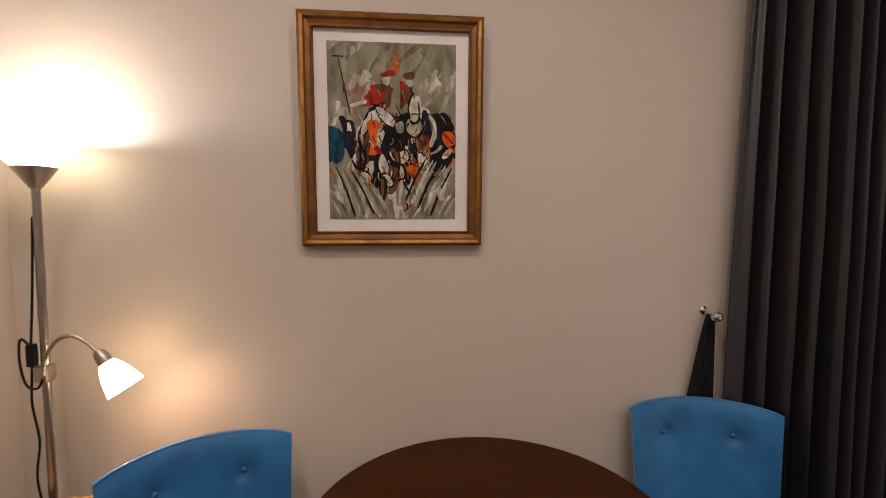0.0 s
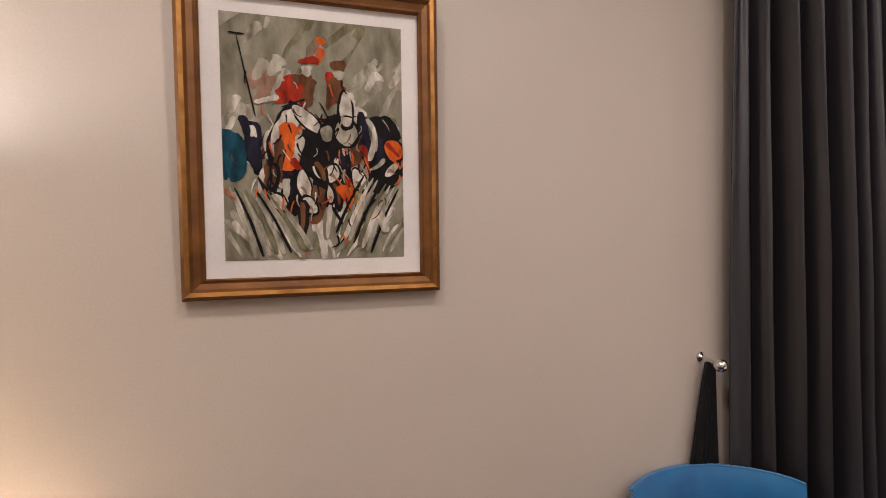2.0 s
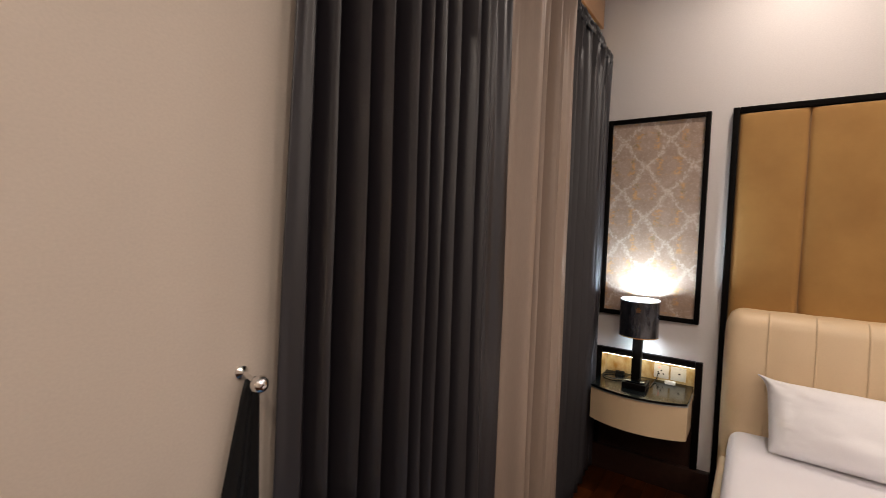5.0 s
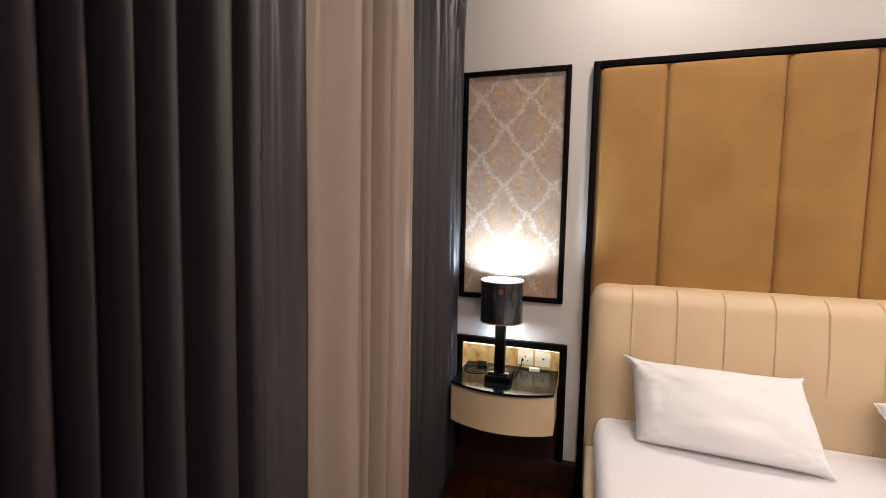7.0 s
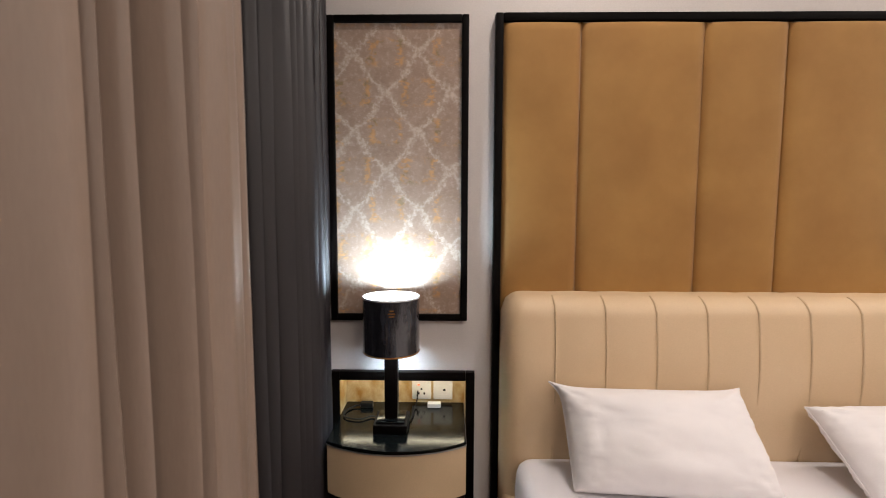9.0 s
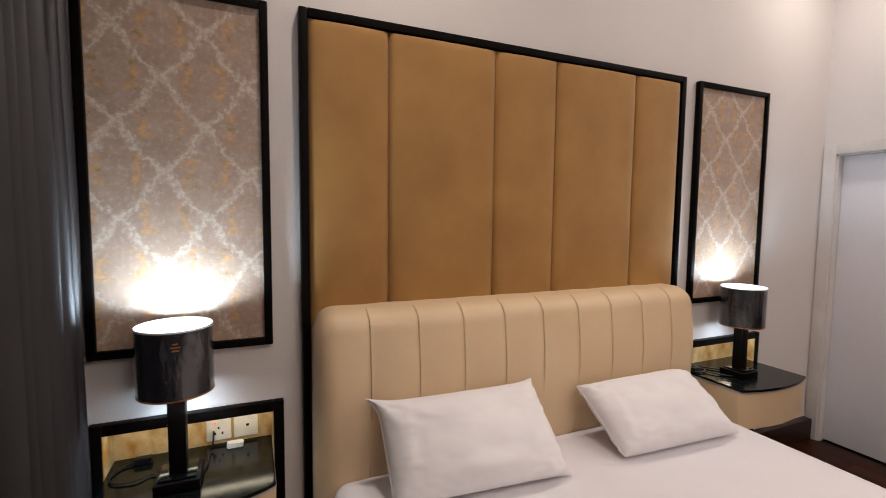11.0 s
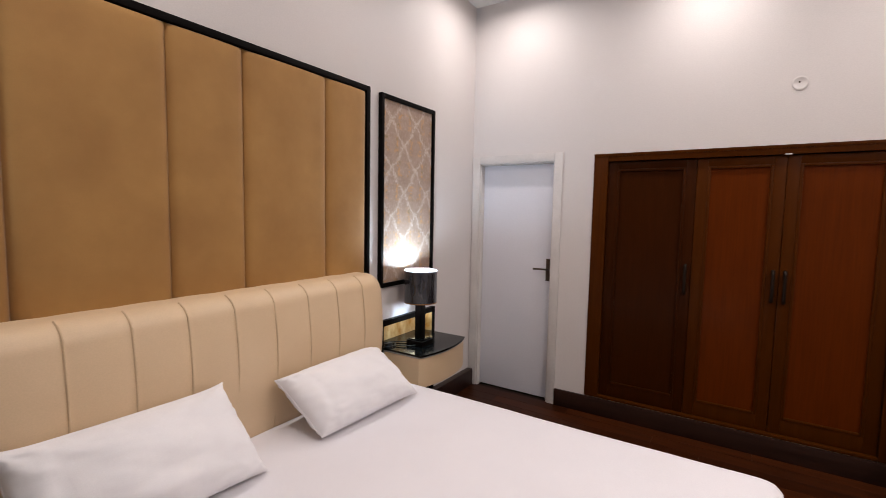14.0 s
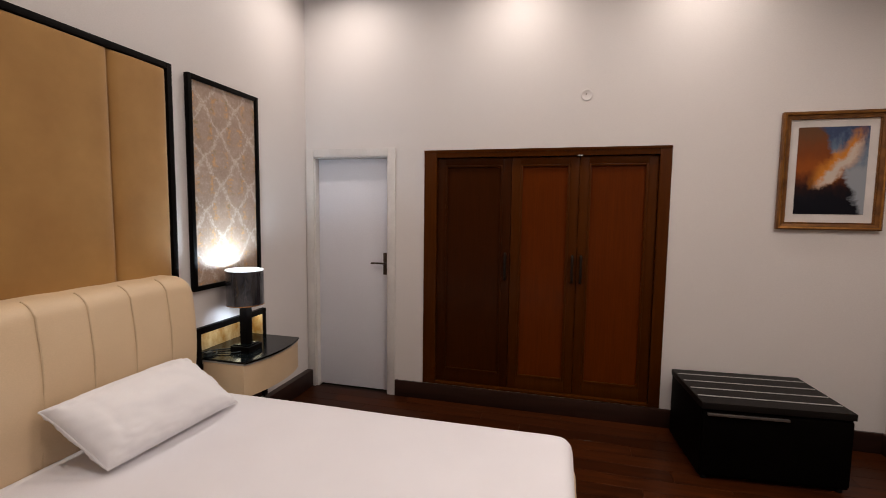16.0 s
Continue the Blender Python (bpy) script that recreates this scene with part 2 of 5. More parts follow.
M_BENCHTOP = surface("lit_black_veneer_top", (0.009, 0.0068, 0.006), (0.006, 0.0045, 0.004), 0.5, 0, 6, 160, 0.15, stretch=(0.3, 3, 1), spec=0.16)
M_PULL = surface("dark_pull_metal", (0.022, 0.014, 0.010), None, 0.45, 0.5, 20, 200, 0.1, spec=0.2)
M_DARKBAR = surface("dull_dark_metal", (0.17, 0.15, 0.14), None, 0.5, 0.8, 20, 200, 0.1)
M_STRIP = surface("aluminium_strip", (0.50, 0.49, 0.48), None, 0.45, 0.5, 20, 200, 0.1)
M_OPAL = glow("lit_opal_glass", (1.0, 0.86, 0.66), 9.0)
M_OPALW = glow("lit_warm_opal_glass", (1.0, 0.72, 0.46), 20.0)
M_BULB = glow("lit_bulb", (0.90, 0.95, 1.0), 25.0)
M_LED = glow("lit_led_strip", (1.0, 0.89, 0.66), 12.5)
M_DISC = glow("lit_downlight", (1.0, 0.93, 0.86), 12.0)
M_YELLOW = surface("yellow_trim", (0.72, 0.46, 0.06), (0.60, 0.36, 0.04), 0.45)
M_TAN = wood("tan_wood", (0.38, 0.21, 0.11), (0.50, 0.30, 0.17), 0, 0.45, 0.1)


# ---- mesh helpers ----
def root_of(ob):
    while ob.parent:
        ob = ob.parent
    return ob


def link_mesh(name, bm, material, smooth):
    me = bpy.data.meshes.new(name)
    bmesh.ops.recalc_face_normals(bm, faces=bm.faces)
    bm.to_mesh(me)
    bm.free()
    for mt in (material if isinstance(material, (list, tuple)) else [material]):
        me.materials.append(mt)
    if smooth:
        me.shade_smooth()
        me.set_sharp_from_angle(angle=radians(38))
    return me


def thing(name, x, y, z, label, category, group="", rz=0.0):
    ob = new(name)
    ob.empty_display_size = 0.05
    ob.matrix_basis = pose(x, y, z, 0, 0, rz)
    return tagged(ob, label, category, group)


def part(name, bm, material, parent, label="", local=False, smooth=True):
    """One mesh under a thing or under a part; the bmesh is given in world places unless local."""
    if not local:
        bmesh.ops.transform(bm, matrix=root_of(parent).matrix_basis.inverted(), verts=bm.verts)
    ob = new(name, link_mesh(name, bm, material, smooth))
    ob.parent = parent
    if label:
        ob["label"] = label
    return ob


def struct(name, bm, material, label, category, smooth=True):
    return tagged(new(name, link_mesh(name, bm, material, smooth)), label, category, "", "structure")


def box(bm, x0, x1, y0, y1, z0, z1, bevel=0.0, seg=2):
    m = Matrix.LocRotScale(((x0 + x1) / 2, (y0 + y1) / 2, (z0 + z1) / 2), None, (abs(x1 - x0), abs(y1 - y0), abs(z1 - z0)))
    r = bmesh.ops.create_cube(bm, size=1.0, matrix=m)
    if bevel:
        edges = list({e for v in r["verts"] for e in v.link_edges})
        bmesh.ops.bevel(bm, geom=edges, offset=bevel, segments=seg, affect="EDGES", profile=0.6)
    return bm


def boxes(*args, bevel=0.0):
    bm = bmesh.new()
    for a in args:
        box(bm, *a, bevel=bevel)
    return bm


def block(*a, bevel=0.0, seg=2):
    return box(bmesh.new(), *a, bevel=bevel, seg=seg)


def lathe(bm, profile, centre=(0, 0, 0), seg=40, m=None):
    """Turns (radius, height) pairs round the z axis."""
    rings = []
    for r, z in profile:
        ring = [bm.verts.new((r * math.cos(2 * math.pi * i / seg), r * math.sin(2 * math.pi * i / seg), z)) for i in range(seg)]
        rings.append(ring)
    for a, b in zip(rings, rings[1:]):
        for i in range(seg):
            bm.faces.new((a[i], a[(i + 1) % seg], b[(i + 1) % seg], b[i]))
    if profile[0][0] > 1e-4 and profile[0] != profile[-1]:
        bm.faces.new(rings[0])
        bm.faces.new(rings[-1])
    mm = (m or Matrix.Identity(4))
    vs = [v for ring in rings for v in ring]
    bmesh.ops.transform(bm, matrix=Matrix.Translation(centre) @ mm, verts=vs)
    return bm


def tube(bm, pts, radius, seg=10, sub=6):
    """A round bar along a smooth line through the points."""
    pts = [Vector(p) for p in pts]
    line = []
    for i in range(len(pts) - 1):
        p0, p1, p2, p3 = pts[max(i - 1, 0)], pts[i], pts[i + 1], pts[min(i + 2, len(pts) - 1)]
        for k in range(sub):
            t = k / sub
            line.append(0.5 * ((2 * p1) + (p2 - p0) * t + (2 * p0 - 5 * p1 + 4 * p2 - p3) * t * t + (3 * p1 - p0 - 3 * p2 + p3) * t ** 3))
    line.append(pts[-1])
    rings, up = [], Vector((0.13, 0.31, 0.94))
    for i, p in enumerate(line):
        d = (line[min(i + 1, len(line) - 1)] - line[max(i - 1, 0)]).normalized()
        a = d.cross(up).normalized()
        b = d.cross(a).normalized()
        up = a.cross(d).normalized() if abs(d.dot(up)) > 0.95 else up
        rings.append([bm.verts.new(p + radius * (a * math.cos(2 * math.pi * j / seg) + b * math.sin(2 * math.pi * j / seg))) for j in range(seg)])
    for a, b in zip(rings, rings[1:]):
        for j in range(seg):
            bm.faces.new((a[j], a[(j + 1) % seg], b[(j + 1) % seg], b[j]))
    bm.faces.new(rings[0])
    bm.faces.new(rings[-1])
    return bm


def sheet_grid(bm, fn, nu, nv):
    """A sheet of nu by nv faces over fn(u, v)."""
    vs = [[bm.verts.new(fn(i / nu, j / nv)) for i in range(nu + 1)] for j in range(nv + 1)]
    for j in range(nv):
        for i in range(nu):
            bm.faces.new((vs[j][i], vs[j][i + 1], vs[j + 1][i + 1], vs[j + 1][i]))


# ---- the room's shell ----
T = 0.2
struct("floor", block(X_WEST - T, X_EAST + T, Y_SOUTH - T, Y_NORTH + T, -0.2, -0.016), M_SUB, "dark polished reddish wood plank floor", "floor")
struct("ceiling", block(X_WEST - T, X_EAST + T, Y_SOUTH - T, Y_NORTH + T, CEIL, CEIL + 0.2), M_CEIL, "plain white painted ceiling with recessed lights", "ceiling")
struct("wall_north", block(X_WEST - T, X_EAST + T, Y_NORTH, Y_NORTH + T, -0.1, CEIL), M_WALL, "warm greige painted plaster wall behind the table", "wall")
NICHES = [(-2.853, -2.254), (0.113, 0.679)]
NZ0, NZ1, NBACK = 0.60, 0.80, 0.115
pieces, ya = [], Y_SOUTH - T
for n0, n1 in NICHES:
    pieces += [(X_EAST, X_EAST + T, ya, n0, -0.1, CEIL), (X_EAST, X_EAST + T, n0, n1, -0.1, NZ0), (X_EAST, X_EAST + T, n0, n1, NZ1, CEIL), (NBACK, X_EAST + T, n0, n1, NZ0, NZ1)]
    ya = n1
pieces.append((X_EAST, X_EAST + T, ya, Y_NORTH, -0.1, CEIL))
struct("wall_east", boxes(*pieces), M_WALL2, "off-white painted wall behind the bed", "wall")
struct("wall_west", block(X_WEST - T, X_WEST, Y_SOUTH - T, Y_NORTH, -0.1, CEIL), M_WALL, "warm greige painted plaster wall", "wall")
DX0, DX1, DZ = -0.745, -0.06, 2.03
WX0, WX1, WZ0, WZ1 = -2.90, -1.06, 0.14, 2.068
YB = Y_SOUTH - T
struct("wall_south", boxes(
    (DX1, X_EAST, YB, Y_SOUTH, -0.1, CEIL), (DX0, DX1, YB, Y_SOUTH, DZ, CEIL), (WX1, DX0, YB, Y_SOUTH, -0.1, CEIL),
    (WX0, WX1, YB, Y_SOUTH, WZ1, CEIL), (WX0, WX1, YB, Y_SOUTH, -0.1, WZ0), (X_WEST, WX0, YB, Y_SOUTH, -0.1, CEIL)),
    M_WALL2, "off-white painted wall with a door and a wardrobe recess", "wall")
struct("wall_back", block(X_WEST - T, X_EAST + T, YB - 0.75, YB - 0.6, -0.1, CEIL), M_WALL2, "plain wall closing the recess", "wall")
struct("wall_pier", block(X_WEST, -4.29, Y_SOUTH, -2.4, -0.016, CEIL), M_WALL, "greige painted wall projecting into the room", "wall")


def skirting(name, *a):
    return struct(name, block(*a, bevel=0.004), M_SKIRT, "dark brown wooden skirting board", "skirting board")


skirting("baseboard_south_west", -4.268, -0.815, Y_SOUTH, Y_SOUTH + 0.022, 0, 0.138)
skirting("baseboard_pier", -4.29, -4.268, Y_SOUTH, -2.4, 0, 0.138)
skirting("baseboard_east_south", -0.035, X_EAST, -3.512, -2.10, 0, 0.15)
skirting("baseboard_east_north", -0.035, X_EAST, 0.004, Y_NORTH - 0.024, 0, 0.165)
skirting("baseboard_north", -5.05, -0.04, Y_NORTH - 0.022, Y_NORTH, 0, 0.138)

# door in the south wall
door = thing("door_1", (DX0 + DX1) / 2, Y_SOUTH, 0, "closed white painted interior door in a white frame", "door")
door["kind"] = "structure"
part("door_leaf", block(DX0 + 0.012, DX1 - 0.012, Y_SOUTH - 0.095, Y_SOUTH - 0.055, 0.008, DZ - 0.012, bevel=0.002), M_DOOR, door)
arch = 0.068
part("architrave", boxes((DX0 - arch, DX0, Y_SOUTH, Y_SOUTH + 0.016, 0, DZ + arch), (DX1, DX1 + arch + 0.006, Y_SOUTH, Y_SOUTH + 0.016, 0, DZ + arch),
     (DX0, DX1, Y_SOUTH, Y_SOUTH + 0.016, DZ, DZ + arch), bevel=0.003), M_TRIMW, door)
part("jamb", boxes((DX0, DX0 + 0.01, Y_SOUTH - 0.15, Y_SOUTH, 0, DZ), (DX1 - 0.01, DX1, Y_SOUTH - 0.15, Y_SOUTH, 0, DZ), (DX0, DX1, Y_SOUTH - 0.15, Y_SOUTH, DZ - 0.01, DZ)), M_TRIMW, door)
hx = DX0 + 0.045
plate = part("handle_plate", block(hx - 0.018, hx + 0.018, Y_SOUTH - 0.055, Y_SOUTH - 0.047, 1.03, 1.22, bevel=0.003), M_BRONZE, door, "dark bronze handle plate")
part("lever", tube(bmesh.new(), [(hx, Y_SOUTH - 0.05, 1.13), (hx, Y_SOUTH - 0.012, 1.13), (hx + 0.03, Y_SOUTH - 0.006, 1.132), (hx + 0.115, Y_SOUTH - 0.008, 1.13)], 0.008), M_BRONZE, plate)

# built-in wardrobe
ward = thing("wardrobe", (WX0 + WX1) / 2, Y_SOUTH, WZ0, "built-in wardrobe with three shut reddish-brown panelled wood doors", "wardrobe")
fw = 0.105
yf = Y_SOUTH + 0.006
part("frame", boxes((WX0, WX0 + fw * 0.75, Y_SOUTH - 0.06, yf, WZ0, WZ1), (WX1 - fw, WX1, Y_SOUTH - 0.06, yf, WZ0, WZ1),
     (WX0 + fw * 0.75, WX1 - fw, Y_SOUTH - 0.06, yf, WZ1 - 0.06, WZ1), (WX0 + fw * 0.75, WX1 - fw, Y_SOUTH - 0.06, yf, WZ0, WZ0 + 0.022), bevel=0.004), M_WARD, ward)
part("cornice", block(WX0, WX1, yf, yf + 0.005, WZ1 - 0.020, WZ1, bevel=0.002), M_WARD, ward)
part("catch", block(-2.292, -2.252, yf, yf + 0.006, WZ1 - 0.066, WZ1 - 0.056, bevel=0.002), M_STRIP, ward, "small bright metal catch over two doors")
part("carcass", boxes((WX0, WX1, YB - 0.4, YB - 0.38, WZ0, WZ1), (WX0, WX1, YB - 0.38, Y_SOUTH - 0.06, WZ1 - 0.02, WZ1), (WX0, WX1, YB - 0.38, Y_SOUTH - 0.06, WZ0, WZ0 + 0.02)), M_WARD, ward)
edges_x = [-1.166, -1.765, -2.272, -2.820]


def ward_door(x1, x0, handle_x, rail=M_WARD, field=M_WARDP, note=""):
    y0, y1 = Y_SOUTH - 0.045, Y_SOUTH - 0.020
    z0, z1 = WZ0 + 0.025, WZ1 - 0.064
    x0, x1 = x0 + 0.002, x1 - 0.002
    st = 0.066
    bm = boxes((x0, x0 + st, y0, y1, z0, z1), (x1 - st, x1, y0, y1, z0, z1), (x0 + st, x1 - st, y0, y1, z1 - 0.055, z1), (x0 + st, x1 - st, y0, y1, z0, z0 + 0.10), bevel=0.002)
    d = part("door", bm, rail, ward, note)
    a0, a1, b0, b1 = x0 + st, x1 - st, z0 + 0.10, z1 - 0.055
    part("panel", block(a0 - 0.004, a1 + 0.004, y0, y1 - 0.013, b0 - 0.004, b1 + 0.004), field, d)
    w = 0.017
    part("moulding", boxes((a0, a0 + w, y1 - 0.013, y1 + 0.004, b0, b1), (a1 - w, a1, y1 - 0.013, y1 + 0.004, b0, b1),
         (a0 + w, a1 - w, y1 - 0.013, y1 + 0.004, b1 - w, b1), (a0 + w, a1 - w, y1 - 0.013, y1 + 0.004, b0, b0 + w), bevel=0.005), rail, d)
    bm = tube(bmesh.new(), [(handle_x, y1, 1.05), (handle_x, y1 + 0.028, 1.06), (handle_x, y1 + 0.032, 1.15), (handle_x, y1 + 0.028, 1.24), (handle_x, y1, 1.25)], 0.011)
    part("handle", bm, M_PULL, d, "dark bronze bow handle")


ward_door(edges_x[0], edges_x[1], edges_x[1] + 0.035, M_WARDK, M_WARDK, "darker door")
ward_door(edges_x[1], edges_x[2], edges_x[2] + 0.032)
ward_door(edges_x[2], edges_x[3], edges_x[2] - 0.032)


# ---- bed wall ----
def frame_bars(y0, y1, z0, z1, w, x0, x1, bottom=True):
    bars = [(x0, x1, y0, y0 + w, z0, z1), (x0, x1, y1 - w, y1, z0, z1), (x0, x1, y0 + w, y1 - w, z1 - w, z1)]
    if bottom:
        bars.append((x0, x1, y0 + w, y1 - w, z0, z0 + w))
    return bars


def wall_panel(y0, y1):
    z0, z1, w = 1.072, 2.376, 0.030
    p = thing("wall_panel", X_EAST, (y0 + y1) / 2, z0, "black framed panel of taupe damask wallpaper with trellis pattern", "wall panel", "damask panels beside the bed")
    part("paper", block(0.004, X_EAST, y0 + w - 0.003, y1 - w + 0.003, z0 + w - 0.003, z1 - w + 0.003), M_DAMASK, p, "taupe damask wallpaper")
    for i, a in enumerate(frame_bars(y0, y1, z0, z1, w, -0.012, X_EAST)):
        part("frame_bar", block(*a, bevel=0.005), M_BLACKW, p, "black lacquered wood" if i == 0 else "")
    return p


wall_panel(0.110, 0.712)
wall_panel(-2.853, -2.218)

# upholstered wall above the headboard
up = thing("upholstered_panel", X_EAST, -1.05, 0.0, "tall mustard velvet wall panel in black frame above headboard", "wall panel")
fw2 = 0.033
for a in frame_bars(-2.097, 0.0, 0.0, 2.378, fw2, -0.022, X_EAST, False):
    part("frame_bar", block(*a, bevel=0.005), M_BLACKW, up, "black lacquered wood")
seams = [-fw2, -0.360, -0.873, -1.217, -1.733, -2.097 + fw2]
for ya, yb in zip(seams, seams[1:]):
    bm = bmesh.new()
    w, zz0, zz1 = ya - yb, 0.25, 2.378 - fw2

    def puff(u, v, ya=ya, w=w, zz0=zz0, zz1=zz1):
        eu, ev = min(u, 1 - u) * w, min(v, 1 - v) * (zz1 - zz0)
        d = (1 - math.exp(-eu / 0.013)) * (1 - math.exp(-ev / 0.005))
        crown = 0.006 * math.sin(math.pi * u)
        wob = 0.0035 * noise.noise(Vector((ya * 7 + u * 2.0, v * 6.0, 1.3))) * d
        return (0.002 - 0.024 * d - crown + wob, ya - u * w, zz0 + v * (zz1 - zz0))
    us = [0, .008, .02, .04, .07, .12, .25, .4, .5, .6, .75, .88, .93, .96, .98, .992, 1]
    vsl = [0, .004, .01, .02, .035, .06] + [0.1 + 0.04 * k for k in range(21)] + [.94, .965, .98, .99, .996, 1]
    grid = [[bm.verts.new(puff(u, v)) for u in us] for v in vsl]
    for j in range(len(vsl) - 1):
        for i in range(len(us) - 1):
            bm.faces.new((grid[j][i], grid[j][i + 1], grid[j + 1][i + 1], grid[j + 1][i]))
    rim = [grid[0][i] for i in range(len(us))] + [grid[j][-1] for j in range(1, len(vsl))] + [grid[-1][i] for i in range(len(us) - 2, -1, -1)] + [grid[j][0] for j in range(len(vsl) - 2, 0, -1)]
    back = [bm.verts.new((X_EAST, v.co.y, v.co.z)) for v in rim]
    for i in range(len(rim)):
        k = (i + 1) % len(rim)
        bm.faces.new((rim[i], rim[k], back[k], back[i]))
    part("velvet_pad", bm, M_VELVET, up)

# ---- bed ----
bed = thing("bed", -1.1, -1.05, 0.0, "double bed with channelled cream headboard and smooth white sheet", "bed")
HB0, HB1, HBZ = -2.045, -0.035, 1.212


def headboard():
    bm = bmesh.new()
    n, nz = 100, 26
    wdt = HB1 - HB0
    r = 0.085
    depth_back = -0.022

    def belly(z):
        return 0.055 * math.sin(math.pi * min(max((z - 0.45) / 0.85, 0), 1)) - 0.02

    def front(u, s):
        # s from 0 at the foot to 1 over the top at the back
        y = HB1 - u * wdt
        e = min(u, 1 - u) * wdt
        top = HBZ - (r - math.sqrt(max(r * r - (r - e) ** 2, 0)) if e < r else 0)
        ch = abs(math.sin(math.pi * u * 10))
        puff = 0.006 * ch ** 1.0 - 0.004
        side = 0.05 * (1 - math.exp(-e / 0.02)) 
        thick = 0.11 + side + puff
        if s < 0.72:
            z = 0.12 + (top - r - 0.12) * s / 0.72
            return (depth_back - thick - belly(z), y, z)
        a = (s - 0.72) / 0.28 * math.pi * 0.5
        x0 = depth_back - thick - belly(top - r)
        return (x0 + (thick * 0.62) * (1 - math.cos(a)), y, top - r + r * math.sin(a) + puff * 0.4)
    vs = [[bm.verts.new(front(i / n, j / nz)) for i in range(n + 1)] for j in range(nz + 1)]
    for j in range(nz):
        for i in range(n):
            bm.faces.new((vs[j][i], vs[j][i + 1], vs[j + 1][i + 1], vs[j + 1][i]))
    rim = [vs[0][i] for i in range(n + 1)] + [vs[j][n] for j in range(1, nz + 1)] + [vs[nz][i] for i in range(n - 1, -1, -1)] + [vs[j][0] for j in range(nz - 1, 0, -1)]
    back = [bm.verts.new((depth_back, v.co.y, v.co.z)) for v in rim]
    for i in range(len(rim)):
        k = (i + 1) % len(rim)
        bm.faces.new((rim[i], rim[k], back[k], back[i]))
    hb = part("headboard", bm, M_LEATHER, bed, "cream leatherette with upright channels")
    for k in range(1, 10):
        pts = [front(k / 10, s) for s in (0.05, 0.3, 0.55, 0.72, 0.80, 0.88, 0.96)]
        part("piping", tube(bmesh.new(), [(p[0] - 0.0015, p[1], p[2]) for p in pts], 0.0042, 6, 4), M_STITCH, hb)


headboard()
BX0, BX1, BY0, BY1, BZ = -2.232, -0.15, -2.105, -0.085, 0.546
part("bed_base", block(BX0 - 0.02, -0.10, BY0 - 0.035, BY1 + 0.045, 0.07, 0.36, bevel=0.03, seg=3), M_LEATHER, bed, "cream leatherette bed base")
for fx, fy in ((-2.1, -1.95), (-2.1, -0.2), (-0.3, -1.95), (-0.3, -0.2)):
    part("foot", block(fx - 0.04, fx + 0.04, fy - 0.04, fy + 0.04, 0.0, 0.08, bevel=0.004), M_BLACKW, bed)


def mattress():
    bm = bmesh.new()
    nx, ny = 70, 66
    r = 0.055
    def top(u, v):
        # squash the grid's rim down over the rounded edge
        x = BX0 + (BX1 - BX0) * u
        y = BY0 + (BY1 - BY0) * v
        return x, y
    us = [0, .004, .012, .022, .036] + [0.05 + 0.9 * k / (nx - 10) for k in range(nx - 9)] + [.964, .978, .988, .996, 1]
    vs_ = [0, .004, .012, .022, .036] + [0.05 + 0.9 * k / (ny - 10) for k in range(ny - 9)] + [.964, .978, .988, .996, 1]
    rows = []
    rc = 0.075
    for v in vs_:
        row = []
        for u in us:
            x, y = top(u, v)
            # round the plan's corners
            ex, ey = min(x - BX0, BX1 - x), min(y - BY0, BY1 - y)
            if ex < rc and ey < rc:
                dx, dy = rc - ex, rc - ey
                d = math.hypot(dx, dy)
                m = max(dx, dy)
                k = m / d if d > 1e-6 else 1
                x += (dx - dx * k) * (1 if x - BX0 < BX1 - x else -1)
                y += (dy - dy * k) * (1 if y - BY0 < BY1 - y else -1)
                e = rc - m
            else:
                e = min(ex, ey)
            z = BZ - (r - math.sqrt(max(r * r - (r - e) ** 2, 0)) if e < r else 0)
            wr = noise.noise(Vector((x * 2.2, y * 2.2, 0.4))) * 0.006 + noise.noise(Vector((x * 9, y * 5, 2.4))) * 0.0016
            wr += 0.004 * max(0, noise.noise(Vector((x * 1.2 + y * 3.0, x * 6.0 - y, 5.0)))) ** 2
            row.append(bm.verts.new((x, y, z + wr * min(1, e / 0.05))))
        rows.append(row)
    for j in range(len(rows) - 1):
        for i in range(len(us) - 1):
            bm.faces.new((rows[j][i], rows[j][i + 1], rows[j + 1][i + 1], rows[j + 1][i]))
    nu, nv = len(us), len(vs_)
    rim = [rows[0][i] for i in range(nu)] + [rows[j][-1] for j in range(1, nv)] + [rows[-1][i] for i in range(nu - 2, -1, -1)] + [rows[j][0] for j in range(nv - 2, 0, -1)]
    prev = rim
    for dz, off in ((-0.05, 0.004), (-0.10, 0.002), (-0.16, -0.02)):
        nxt = []
        for i, v in enumerate(rim):
            c = Vector(((BX0 + BX1) / 2, (BY0 + BY1) / 2, 0))
            d = (Vector((v.co.x, v.co.y, 0)) - c).normalized()
            w = noise.noise(Vector((v.co.x * 7, v.co.y * 7, dz * 9))) * 0.006
            nxt.append(bm.verts.new((v.co.x + d.x * (off + w), v.co.y + d.y * (off + w), BZ - r + dz)))
        for i in range(len(rim)):
            k = (i + 1) % len(rim)
            bm.faces.new((prev[i], prev[k], nxt[k], nxt[i]))
        prev = nxt
    bm.faces.new(prev)
    part("mattress", bm, M_SHEET, bed, "mattress under a smooth white fitted sheet")


mattress()


